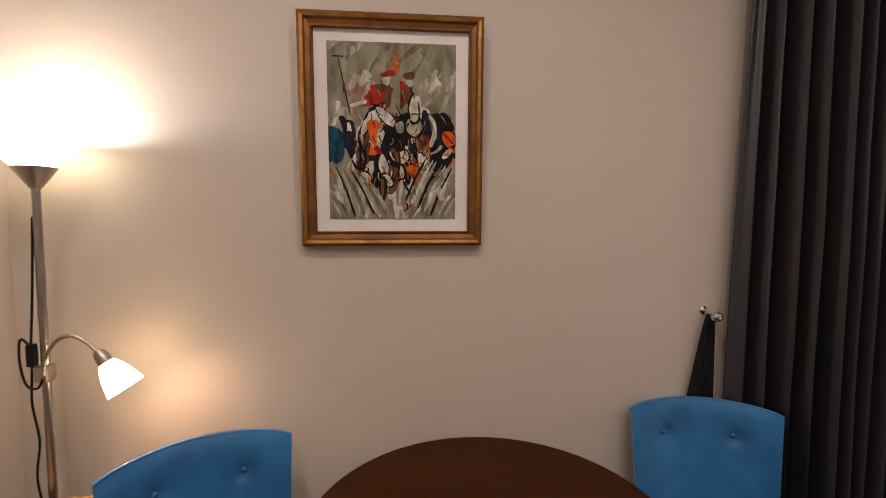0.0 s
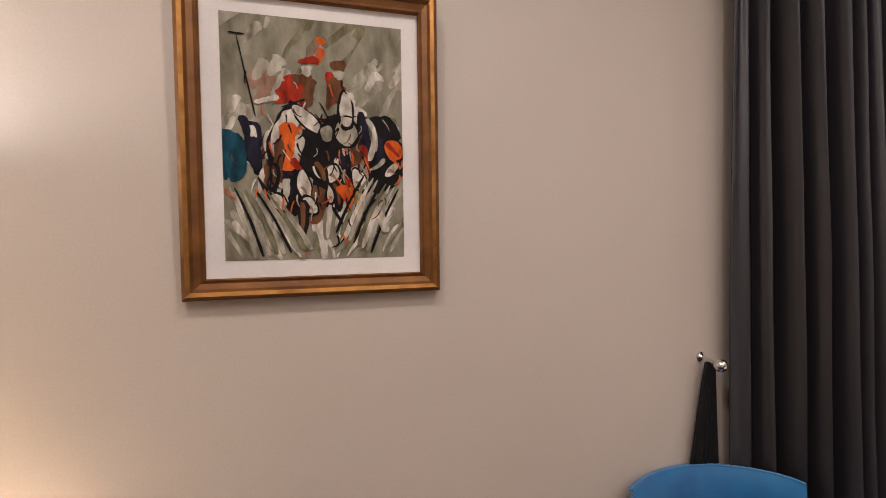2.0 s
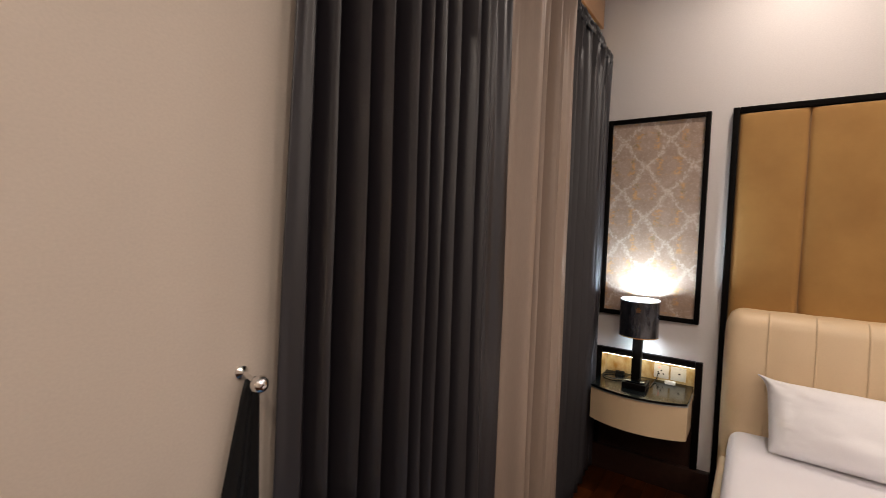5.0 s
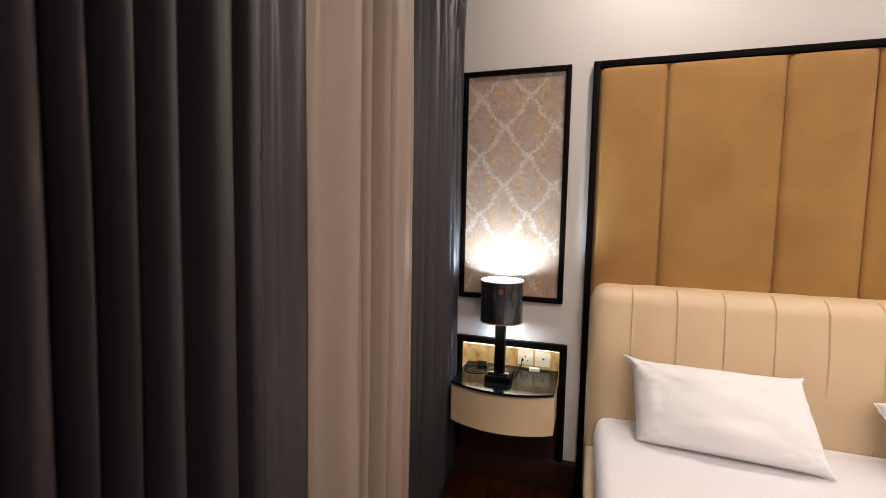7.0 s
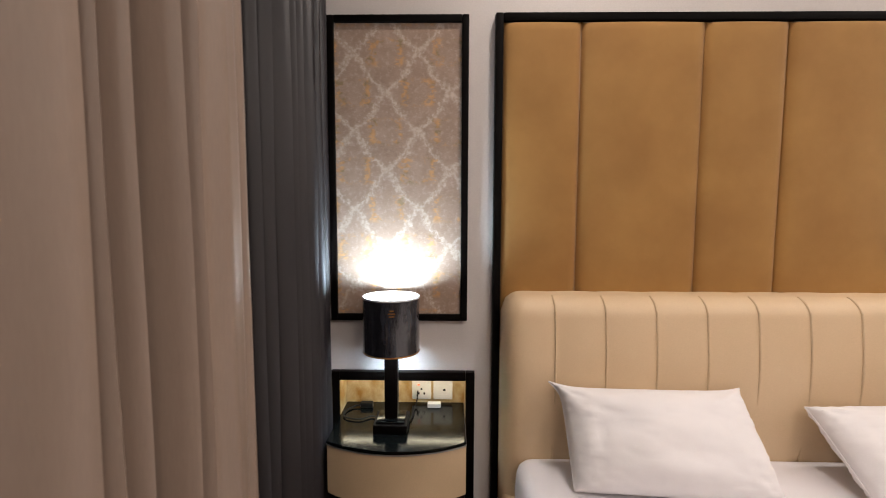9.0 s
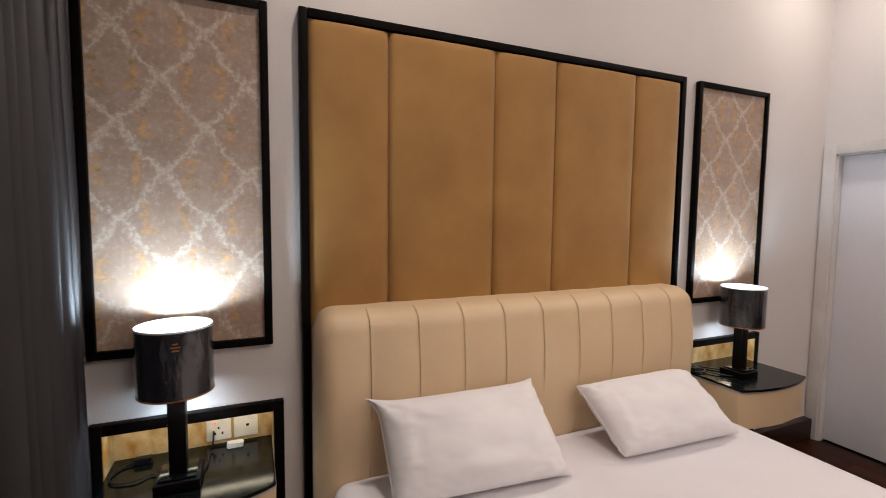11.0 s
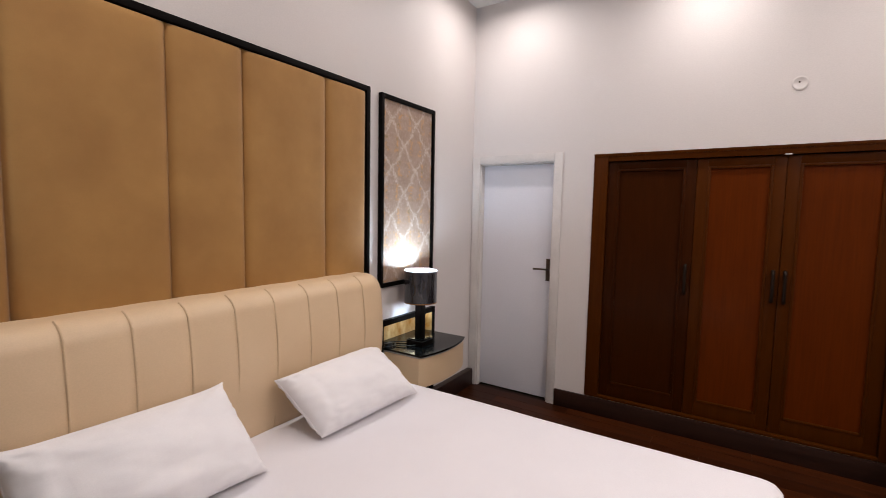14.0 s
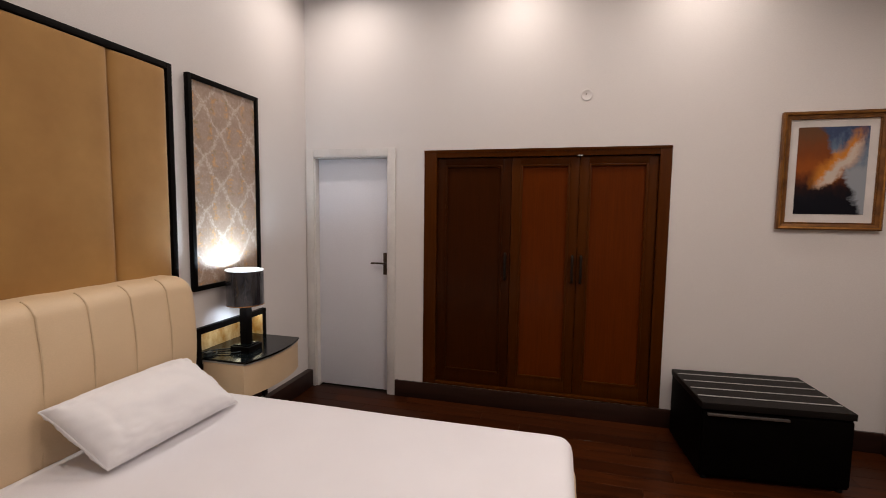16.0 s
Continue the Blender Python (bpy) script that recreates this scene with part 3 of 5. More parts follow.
def pillow(tl, tr, bl, br, thick, seed, label, ears=(0.10, 0.05)):
    """A stuffed pillow between four corners, pinched at its rim, with pointed ears."""
    tl, tr, bl, br = (Vector(p) for p in (tl, tr, bl, br))
    nrm = (tr - tl).cross(bl - tl).normalized()
    if nrm.x > 0:
        nrm = -nrm
    base = thing("pillow", *((bl + br) / 2), label, "pillow", "pillows on the bed")
    bm = bmesh.new()
    n = 44
    sides = []
    for s in (1, -1):
        rows = []
        for j in range(n + 1):
            v = 0.5 - 0.5 * math.cos(math.pi * j / n)
            row = []
            for i in range(n + 1):
                u = 0.5 - 0.5 * math.cos(math.pi * i / n)
                # edges draw inwards between the corners
                cu, cv = 2 * u - 1, 2 * v - 1
                corner = (abs(cu) * abs(cv))
                ear = corner ** 12 * (ears[0] if cu < 0 else ears[1]) if cv < 0 else (-0.022 * corner ** 5 if cu < 0 else 0.035 * corner ** 9)
                uu = 0.5 + 0.5 * cu * (1 - 0.028 * (1 - cv ** 4) + ear)
                vv = 0.5 + 0.5 * cv * (1 - 0.032 * (1 - cu ** 4) * (1 if cv < 0 else 0.4) + ear)
                p = (tl * (1 - uu) + tr * uu) * (1 - vv) + (bl * (1 - uu) + br * uu) * vv
                h = ((1 - cu * cu) * (1 - cv * cv)) ** 0.34
                f = h * thick * (0.62 if s > 0 else 0.38)
                q = Vector((cu * 2.1, cv * 1.7, seed + s))
                f += h * 0.016 * noise.noise(q * 1.4) + h * 0.003 * noise.noise(q * 5.0)
                # creases run out of the upper corners
                for ex in (-1, 1):
                    dx, dy = cu - ex, cv + 1
                    f += h * 0.012 * math.exp(-math.hypot(dx, dy) * 2.2) * math.sin(9 * math.atan2(dy, -dx * ex) + seed)
                f -= h * 0.007 * math.exp(-((cu + 0.72 + 0.06 * cv) / 0.05) ** 2)
                rimw = (1 - h) * min(1, h * 6)
                f += rimw * 0.016 * noise.noise(Vector((cu * 9, cv * 9, seed)))
                row.append(bm.verts.new(p + nrm * s * f + nrm * 0.03))
            rows.append(row)
        for j in range(n):
            for i in range(n):
                bm.faces.new((rows[j][i], rows[j][i + 1], rows[j + 1][i + 1], rows[j + 1][i]))
        sides.append(rows)
    g = sides[0]
    loop = [g[0][i] for i in range(n + 1)] + [g[j][n] for j in range(1, n + 1)] + [g[n][i] for i in range(n - 1, -1, -1)] + [g[j][0] for j in range(n - 1, -1, -1)]
    loop = [v.co.copy() for v in loop]
    bmesh.ops.remove_doubles(bm, verts=bm.verts, dist=0.0008)
    case = part("case", bm, M_PILLOW, base)
    part("seam", tube(bmesh.new(), loop[::2], 0.0032, 6, 2), M_PILLOW, case)
    return base


pillow((-0.235, -0.235, 0.865), (-0.235, -0.918, 0.855), (-0.40, -0.255, 0.545), (-0.46, -0.962, 0.548), 0.225, 3.0, "plump white cotton pillow leaning on the headboard")
pillow((-0.24, -1.185, 0.785), (-0.24, -1.842, 0.785), (-0.47, -1.255, 0.548), (-0.50, -1.920, 0.548), 0.200, 8.0, "white cotton pillow lying against the headboard at a slant", (0.0, -0.03))


# ---- bedside units and lamps ----
def bedside(y0, y1, side, mid, inset, group):
    yc = (y0 + y1) / 2
    ns = thing("nightstand", X_EAST, yc, 0.0, "wall-hung nightstand with bowed cream drawer and black glass top", "nightstand", group)
    ztop, w = 0.65, 0.040
    for a in frame_bars(y0, y1, 0.166, 0.84, w, -0.014, X_EAST, False):
        part("frame_bar", block(*a, bevel=0.004), M_BLACKW, ns, "black lacquered wood")
    n0, n1 = y0 + w - 0.001, y1 - w + 0.001
    part("niche_paper", boxes((NBACK - 0.006, NBACK, n0, n1, NZ0, NZ1), (-0.010, NBACK - 0.006, n0, n0 + 0.004, NZ0, NZ1), (-0.010, NBACK - 0.006, n1 - 0.004, n1, NZ0, NZ1)),
         M_GOLDPAPER, ns, "lit recess lined with mottled gold wallpaper")
    part("led_strip", block(0.012, 0.026, n0 + 0.006, n1 - 0.006, NZ1 - 0.008, NZ1 - 0.001), M_LED, ns, "lit warm light strip")
    part("back_board", block(0.006, X_EAST, y0 + w - 0.002, y1 - w + 0.002, 0.166, NZ0), M_SKIRT, ns, "dark brown wood backing")

    def bowed(z0, z1, sd, md, e, material, name, label="", rear=-0.016):
        bm = bmesh.new()
        pts = [(rear, y1 - e)]
        n = 16
        for i in range(n + 1):
            t = i / n
            y = (y1 - e) + ((y0 + e) - (y1 - e)) * t
            pts.append((-(sd + (md - sd) * (1 - (2 * t - 1) ** 2)), y))
        pts.append((rear, y0 + e))
        lo = [bm.verts.new((x, y, z0)) for x, y in pts]
        hi = [bm.verts.new((x, y, z1)) for x, y in pts]
        bm.faces.new(lo)
        bm.faces.new(hi)
        for i in range(len(pts)):
            k = (i + 1) % len(pts)
            bm.faces.new((lo[i], lo[k], hi[k], hi[i]))
        bmesh.ops.bevel(bm, geom=[ed for ed in bm.edges if abs(ed.verts[0].co.z - ed.verts[1].co.z) < 1e-6 and min(ed.verts[0].co.x, ed.verts[1].co.x) < -0.02], offset=0.003, segments=2, affect="EDGES")
        return part(name, bm, material, ns, label)
    bowed(0.425, 0.627, side - 0.012, mid - 0.014, inset + 0.004, M_LEATHER, "drawer", "cream bowed drawer front")
    bowed(0.637, ztop, side, mid, inset + 0.004, M_GLASSTOP, "top", "black glass top", NBACK - 0.008)
    bowed(0.627, 0.637, side - 0.006, mid - 0.007, inset + 0.002, M_STRIP, "edge_strip", "thin bright metal edge")
    return ns


bedside(0.074, 0.718, 0.262, 0.340, 0.041, "nightstands")
bedside(-2.892, -2.215, 0.320, 0.372, 0.041, "nightstands")


def table_lamp(x, y, z, drop, sticker=False):
    """A drum-shaded lamp; drop lowers its shade on the column."""
    lp = thing("table_lamp", x, y, z, "lit table lamp with glossy black drum shade and square column", "table lamp", "bedside lamps")
    lo, hi = 0.330 - drop, 0.556 - drop
    part("base_plate", block(-0.07, 0.07, -0.07, 0.07, 0, 0.036, bevel=0.004), M_BLACKW, lp, local=True)
    part("base_trim", block(-0.058, 0.058, -0.058, 0.058, 0.036, 0.046, bevel=0.003), M_GLASSTOP, lp, "polished black step", local=True)
    part("column", block(-0.027, 0.027, -0.027, 0.027, 0.046, lo + 0.03, bevel=0.003), M_BLACKW, lp, local=True)
    shade = part("shade", lathe(bmesh.new(), [(0.117, lo), (0.117, hi), (0.1145, hi), (0.1145, lo), (0.117, lo)], seg=64), M_SHADE, lp, "black drum shade in crinkled clear wrap", local=True)
    part("lining", lathe(bmesh.new(), [(0.1138, lo + 0.003), (0.1138, hi - 0.002), (0.1130, hi - 0.002), (0.1130, lo + 0.003), (0.1138, lo + 0.003)], seg=64), M_SHADEIN, shade, "white inner lining", local=True)
    part("rim", lathe(bmesh.new(), [(0.1180, hi - 0.004), (0.1180, hi + 0.002), (0.1135, hi + 0.002), (0.1135, hi - 0.004), (0.1180, hi - 0.004)], seg=64), M_SHADEIN, shade, "pale rim", local=True)
    part("hem", lathe(bmesh.new(), [(0.1178, lo - 0.002), (0.1178, lo + 0.004), (0.1135, lo + 0.004), (0.1135, lo - 0.002), (0.1178, lo - 0.002)], seg=64), M_GOLDHI, shade, "thin dull gold hem", local=True)
    part("bulb", lathe(bmesh.new(), [(0.012, lo + 0.03), (0.014, lo + 0.06), (0.03, lo + 0.10), (0.032, lo + 0.125), (0.022, lo + 0.15), (0.004, lo + 0.16)], seg=20), M_BULB, lp, "lit bulb", local=True)
    if sticker:
        for k, half in enumerate((0.010, 0.014, 0.008)):
            bm = block(-0.1186, -0.1168, -half, half, hi - 0.062 + 0.011 * k, hi - 0.057 + 0.011 * k)
            bmesh.ops.rotate(bm, verts=bm.verts, matrix=Matrix.Rotation(radians(8), 3, "Z"))
            part("label_bar", bm, M_GOLDHI, shade, "small gold printed mark", local=True)
    lamp_light("table_lamp_light", "POINT", 26, LAMP, pose(x, y, z + hi - 0.068), 0.05)
    return lp


table_lamp(-0.137, 0.428, 0.65, 0.0, True)
table_lamp(-0.150, -2.492, 0.65, 0.024)


def socket(y, z, x=NBACK - 0.006, light=True, outlet=True):
    label = "white plastic wall socket above the nightstand" if outlet else "white plastic data outlet above the nightstand"
    s = thing("wall_socket", x, y, z, label, "socket", "sockets")
    part("plate", block(x - 0.009, x, y - 0.045, y + 0.045, z - 0.045, z + 0.045, bevel=0.004), M_PLASTIC, s)
    if outlet:
        for dy, dz in ((0, 0.006), (-0.013, -0.016), (0.013, -0.016)):
            part("pin_hole", block(x - 0.0105, x - 0.0085, y + dy - 0.0035, y + dy + 0.0035, z + dz - 0.005, z + dz + 0.005), M_CABLE, s)
        part("rocker", block(x - 0.012, x - 0.009, y + 0.004, y + 0.024, z + 0.018, z + 0.032, bevel=0.002), M_PLASTIC, s)
    else:
        part("insert", block(x - 0.0115, x - 0.009, y - 0.026, y + 0.026, z - 0.020, z + 0.022, bevel=0.002), M_PLASTIC, s)
        part("jack", block(x - 0.0125, x - 0.0110, y - 0.012, y - 0.001, z - 0.002, z + 0.008), M_CABLE, s)
    if light:
        part("indicator", block(x - 0.0128, x - 0.0118, y + 0.008, y + 0.018, z + 0.024, z + 0.030), M_RED, s, "small red light")


socket(0.318, 0.712)
socket(0.217, 0.712, light=False, outlet=False)
socket(-2.32, 0.712)


def cable(name, pts, r, label):
    return tagged(new(name, link_mesh(name, tube(bmesh.new(), pts, r * 0.8, 8, 8), M_CABLE, True)), label, "cable")


ZT = 0.652
cable("charger_cable", [(0.050, 0.590, ZT + 0.010), (0.035, 0.628, ZT + 0.005), (-0.015, 0.655, ZT + 0.005), (-0.070, 0.640, ZT + 0.005), (-0.088, 0.573, ZT + 0.005), (-0.058, 0.525, ZT + 0.005), (-0.080, 0.497, ZT + 0.006)], 0.0045, "loose black charger cable lying on the nightstand")
cable("lamp_flex", [(-0.12, 0.375, ZT + 0.006), (-0.07, 0.35, ZT + 0.006), (0.03, 0.345, ZT + 0.006), (0.07, 0.338, ZT + 0.02), (0.094, 0.335, 0.712)], 0.0038, "black lamp flex running to the socket")
cable("lamp_flex", [(-0.12, -2.49, ZT + 0.006), (-0.16, -2.42, ZT + 0.006), (-0.10, -2.36, ZT + 0.006), (0.0, -2.33, ZT + 0.006), (0.07, -2.32, ZT + 0.02), (0.094, -2.32, 0.712)], 0.0045, "black lamp flex running to the socket")
cable("charger_cable", [(-0.082, -2.47, ZT + 0.006), (-0.04, -2.44, ZT + 0.006), (0.01, -2.40, ZT + 0.006), (0.05, -2.34, ZT + 0.006), (0.02, -2.28, ZT + 0.006), (-0.03, -2.27, ZT + 0.006), (-0.05, -2.33, ZT + 0.006), (-0.01, -2.38, ZT + 0.006)], 0.0055, "loose black charger cable lying on the nightstand")
tagged(new("charger_plug", link_mesh("charger_plug", block(0.034, 0.066, 0.540, 0.597, ZT - 0.002, ZT + 0.022, bevel=0.005), M_CABLE, True)), "small black charger block on the nightstand", "charger")
tagged(new("charger_plug", link_mesh("charger_plug", block(0.040, 0.072, 0.226, 0.287, ZT - 0.002, ZT + 0.020, bevel=0.006), M_PLASTIC, True)), "small white charger block on the nightstand", "charger")
tagged(new("charger_plug", link_mesh("charger_plug", block(-0.020, 0.012, -2.345, -2.290, ZT - 0.002, ZT + 0.020, bevel=0.006), M_CABLE, True)), "small black charger block among cables", "charger")

# ---- window drapes ----
CTOP, CBOT = 2.765, 0.02


def drape(seed, material, label, folds, sway=0.018, over=0.045, flare=0.010, lean=0.0):
    """A gathered curtain. folds: for each ridge, from west to east, its x, its y, and how far the valley after it falls back; lean: how far the west edge swings out below."""
    n, nz = 12 * (len(folds) - 1), 40
    xm = (folds[0][0] + folds[-1][0]) / 2

    def shape(f, s):
        k = min(int(f), len(folds) - 2)
        p = f - k
        (xa, ra, depth), (xb, rb, _) = folds[k], folds[k + 1]
        e = p * p * (3 - 2 * p)
        z = CTOP + (CBOT - CTOP) * s
        x, y = xa + (xb - xa) * p, ra + (rb - ra) * e
        gap = xb - xa
        loose = 0.22 + 0.78 * min(1.0, s * 4.0) ** 0.7
        var = 1 + 0.22 * noise.noise(Vector((k * 2.7, s * 1.6, seed)))
        dip = math.sin(math.pi * p) ** 2
        y += depth * dip * loose * var
        x += over * gap * math.sin(2 * math.pi * p) * loose * (1 if 0 < k < len(folds) - 2 else 0.4)
        # small pleats of the heading die out downwards
        top = math.exp(-s * 9)
        y += top * 0.011 * math.sin(2 * math.pi * (x - xm) / 0.032 + 1.5 * math.sin(x * 31))
        # each fold wanders a little on its way down
        x += sway * s * noise.noise(Vector((x * 7, s * 1.7, seed + 4))) + flare * s * (x - xm) / max(0.3, abs(folds[0][0] - xm))
        x -= lean * s * math.exp(-0.9 * f)
        y += 0.6 * lean * s * math.exp(-0.9 * f)
        y += 0.012 * s * noise.noise(Vector((x * 9, s * 2.1, seed + 8))) + 0.004 * noise.noise(Vector((x * 25, s * 6, seed)))
        return (x, y, z)

    bm = bmesh.new()
    vs = [[bm.verts.new(shape((len(folds) - 1) * i / n, (j / nz) ** 1.3)) for i in range(n + 1)] for j in range(nz + 1)]
    for j in range(nz):
        for i in range(n):
            bm.faces.new((vs[j][i], vs[j][i + 1], vs[j + 1][i + 1], vs[j + 1][i]))
    ends = (folds[0], folds[-1])
    base = thing("curtain", (ends[0][0] + ends[1][0]) / 2, sum(r[1] for r in folds) / len(folds), CBOT, label, "curtain", "window drapes")
    cl = part("cloth", bm, material, base)
    cl.modifiers.new("thick", "SOLIDIFY").thickness = 0.004
    # dense frill standing up above the tape
    bm = bmesh.new()
    m = int((ends[1][0] - ends[0][0]) * 320)
    rows = []
    for dz, am in ((-0.030, 0.005), (-0.012, 0.004), (-0.004, 0.006), (0.010, 0.010), (0.024, 0.013)):
        row = []
        for i in range(m + 1):
            f = (len(folds) - 1) * i / m
            k = min(int(f), len(folds) - 2)
            p = f - k
            x, y = folds[k][0] * (1 - p) + folds[k + 1][0] * p, folds[k][1] * (1 - p) + folds[k + 1][1] * p
            w = math.sin(2 * math.pi * x / 0.021 + 0.9 * math.sin(x * 37)) * am
            rag = noise.noise(Vector((x * 95, 3.0, seed))) + 0.7 * noise.noise(Vector((x * 31, 5.0, seed)))
            row.append(bm.verts.new((x, y + 0.004 + w, CTOP + dz + (max(0.0, dz) * 0.55 + 0.001) * rag)))
        rows.append(row)
    for a, b in zip(rows, rows[1:]):
        for i in range(m):
            bm.faces.new((a[i], a[i + 1], b[i + 1], b[i]))
    hd = part("heading", bm, material, base, "frilled gathered heading")
    hd.modifiers.new("thick", "SOLIDIFY").thickness = 0.003
    return base


drape(11, M_GREY, "floor-length charcoal grey curtain hanging in deep folds",
      [(-2.464, 0.770, 0.006), (-2.428, 0.762, 0.060), (-2.375, 0.738, 0.095), (-2.325, 0.682, 0.105), (-2.283, 0.640, 0.175), (-2.205, 0.617, 0.115),
       (-2.150, 0.613, 0.145), (-2.085, 0.613, 0.130), (-2.018, 0.611, 0.185), (-1.897, 0.614, 0.095), (-1.832, 0.606, 0.026), (-1.750, 0.640, -0.002), (-1.670, 0.616, 0.0)], lean=0.065)
drape(23, M_BEIGE, "floor-length taupe curtain between the charcoal ones",
      [(-1.74, 0.715, 0.0), (-1.665, 0.676, 0.014), (-1.575, 0.644, -0.008), (-1.475, 0.576, 0.090), (-1.410, 0.612, 0.046), (-1.362, 0.604, 0.075),
       (-1.305, 0.572, 0.150), (-1.243, 0.584, -0.010), (-1.150, 0.570, 0.024), (-1.062, 0.595, 0.0)], 0.030, 0.04)
drape(37, M_GREY, "floor-length charcoal grey curtain beside the bed wall",
      [(-1.130, 0.700, 0.010), (-1.070, 0.655, 0.090), (-1.010, 0.648, 0.110), (-0.945, 0.646, 0.110), (-0.862, 0.648, 0.120), (-0.765, 0.650, 0.185), (-0.612, 0.655, 0.080),
       (-0.560, 0.655, 0.135), (-0.470, 0.660, 0.165), (-0.345, 0.672, 0.110), (-0.250, 0.690, 0.075), (-0.165, 0.692, 0.055), (-0.085, 0.694, 0.040), (-0.034, 0.706, 0.0)])

rail = thing("curtain_rail", -1.3, 0.76, 2.76, "dark metal curtain rail behind the curtain headings", "curtain rail")
part("rod", tube(bmesh.new(), [(-2.6, 0.765, 2.775), (-1.3, 0.765, 2.775), (0.0, 0.765, 2.775)], 0.012), M_BRONZE, rail)
for bx in (-2.5, -1.3, -0.06):
    part("bracket", block(bx - 0.012, bx + 0.012, 0.765, Y_NORTH, 2.765, 2.785), M_BRONZE, rail)

pel = thing("pelmet", -1.3, Y_NORTH, 2.95, "tan wooden pelmet board with a yellow strip over the window", "pelmet")
part("board", block(-2.6, -0.015, 0.775, Y_NORTH, 3.0, CEIL, bevel=0.004), M_TAN, pel)
part("strip", block(-2.6, -0.03, 0.795, Y_NORTH, 2.86, 3.0, bevel=0.003), M_YELLOW, pel, "yellow strip")

# tie-back knob and tassel cloth
hook = thing("tieback_hook", -2.585, Y_NORTH, 1.255, "chrome curtain tie-back knob with a black sash hanging", "curtain hook")
rotn = Matrix.Rotation(radians(90), 4, "X")
part("rosette", lathe(bmesh.new(), [(0.016, 0.0), (0.016, 0.004), (0.009, 0.010), (0.006, 0.014)], (-2.569, Y_NORTH, 1.258), 20, rotn), M_CHROME, hook)
part("stem", tube(bmesh.new(), [(-2.569, Y_NORTH - 0.012, 1.258), (-2.572, Y_NORTH - 0.045, 1.254), (-2.576, Y_NORTH - 0.072, 1.250)], 0.006), M_CHROME, hook)
bm = bmesh.new()
bmesh.ops.create_icosphere(bm, subdivisions=2, radius=0.021, matrix=Matrix.Translation((-2.577, Y_NORTH - 0.088, 1.250)))
part("knob", bm, M_CHROME, hook, "faceted glassy knob")


def sash(u, v):
    wd = 0.034 + 0.086 * v ** 0.9
    x = -2.543 + 0.004 * v - wd * (1 - u)
    y = Y_NORTH - 0.034 + (0.004 * math.cos(u * 9) + 0.002 * math.cos(u * 23 + v * 3)) * (0.5 + v)
    return (x, y, 1.248 - 0.40 * v)


bm = bmesh.new()
sheet_grid(bm, sash, 30, 16)
cloth = part("sash", bm, M_CABLE, hook, "black folded cloth sash")
cloth.modifiers.new("thick", "SOLIDIFY").thickness = 0.006


# ---- pictures ----
def picture_frame(p, cx, y, z0, z1, w, fwid, facing, matw_s, matw_t, matw_b):
    """Stepped gilt frame of four mitred bars with card mount; built upright at y, facing +-y."""
    prof = [(0.0, 0.0), (0.0, 0.028), (0.010, 0.036), (0.020, 0.033), (0.026, 0.024), (0.040, 0.020), (0.048, 0.024), (fwid - 0.004, 0.016), (fwid, 0.010), (fwid, 0.0)]
    x0, x1 = cx - w / 2, cx + w / 2
    cs = [(x0, z0, 1, 1), (x1, z0, -1, 1), (x1, z1, -1, -1), (x0, z1, 1, -1)]
    for k in range(4):
        bm = bmesh.new()
        a, b = cs[k], cs[(k + 1) % 4]
        ends = []
        for c in (a, b):
            ends.append([bm.verts.new((c[0] + c[2] * d, y + facing * h, c[1] + c[3] * d)) for d, h in prof])
        for i in range(len(prof)):
            j = (i + 1) % len(prof)
            f = bm.faces.new((ends[0][i], ends[0][j], ends[1][j], ends[1][i]))
            f.material_index = 1 if i in (2, 6) else 0
        bm.faces.new(ends[0])
        bm.faces.new(ends[1])
        part("frame_bar", bm, [M_GOLD, M_GOLDHI], p, "antique gilt moulding", smooth=False)
    part("mount", block(x0 + fwid - 0.004, x1 - fwid + 0.004, y + facing * 0.002, y + facing * 0.007, z0 + fwid - 0.004, z1 - fwid + 0.004), M_MAT, p, "off-white card mount")
    return (x0 + fwid + matw_s, x1 - fwid - matw_s, z0 + fwid + matw_b, z1 - fwid - matw_t)


def paint(name, c, c2, scale=30):
    c2 = tuple(x * 0.6 for x in c2)
    return surface(name, c, c2, 0.75, 0, scale, 140, 0.5, 0, 0, (1.5, 1, 0.6), spec=0.12)


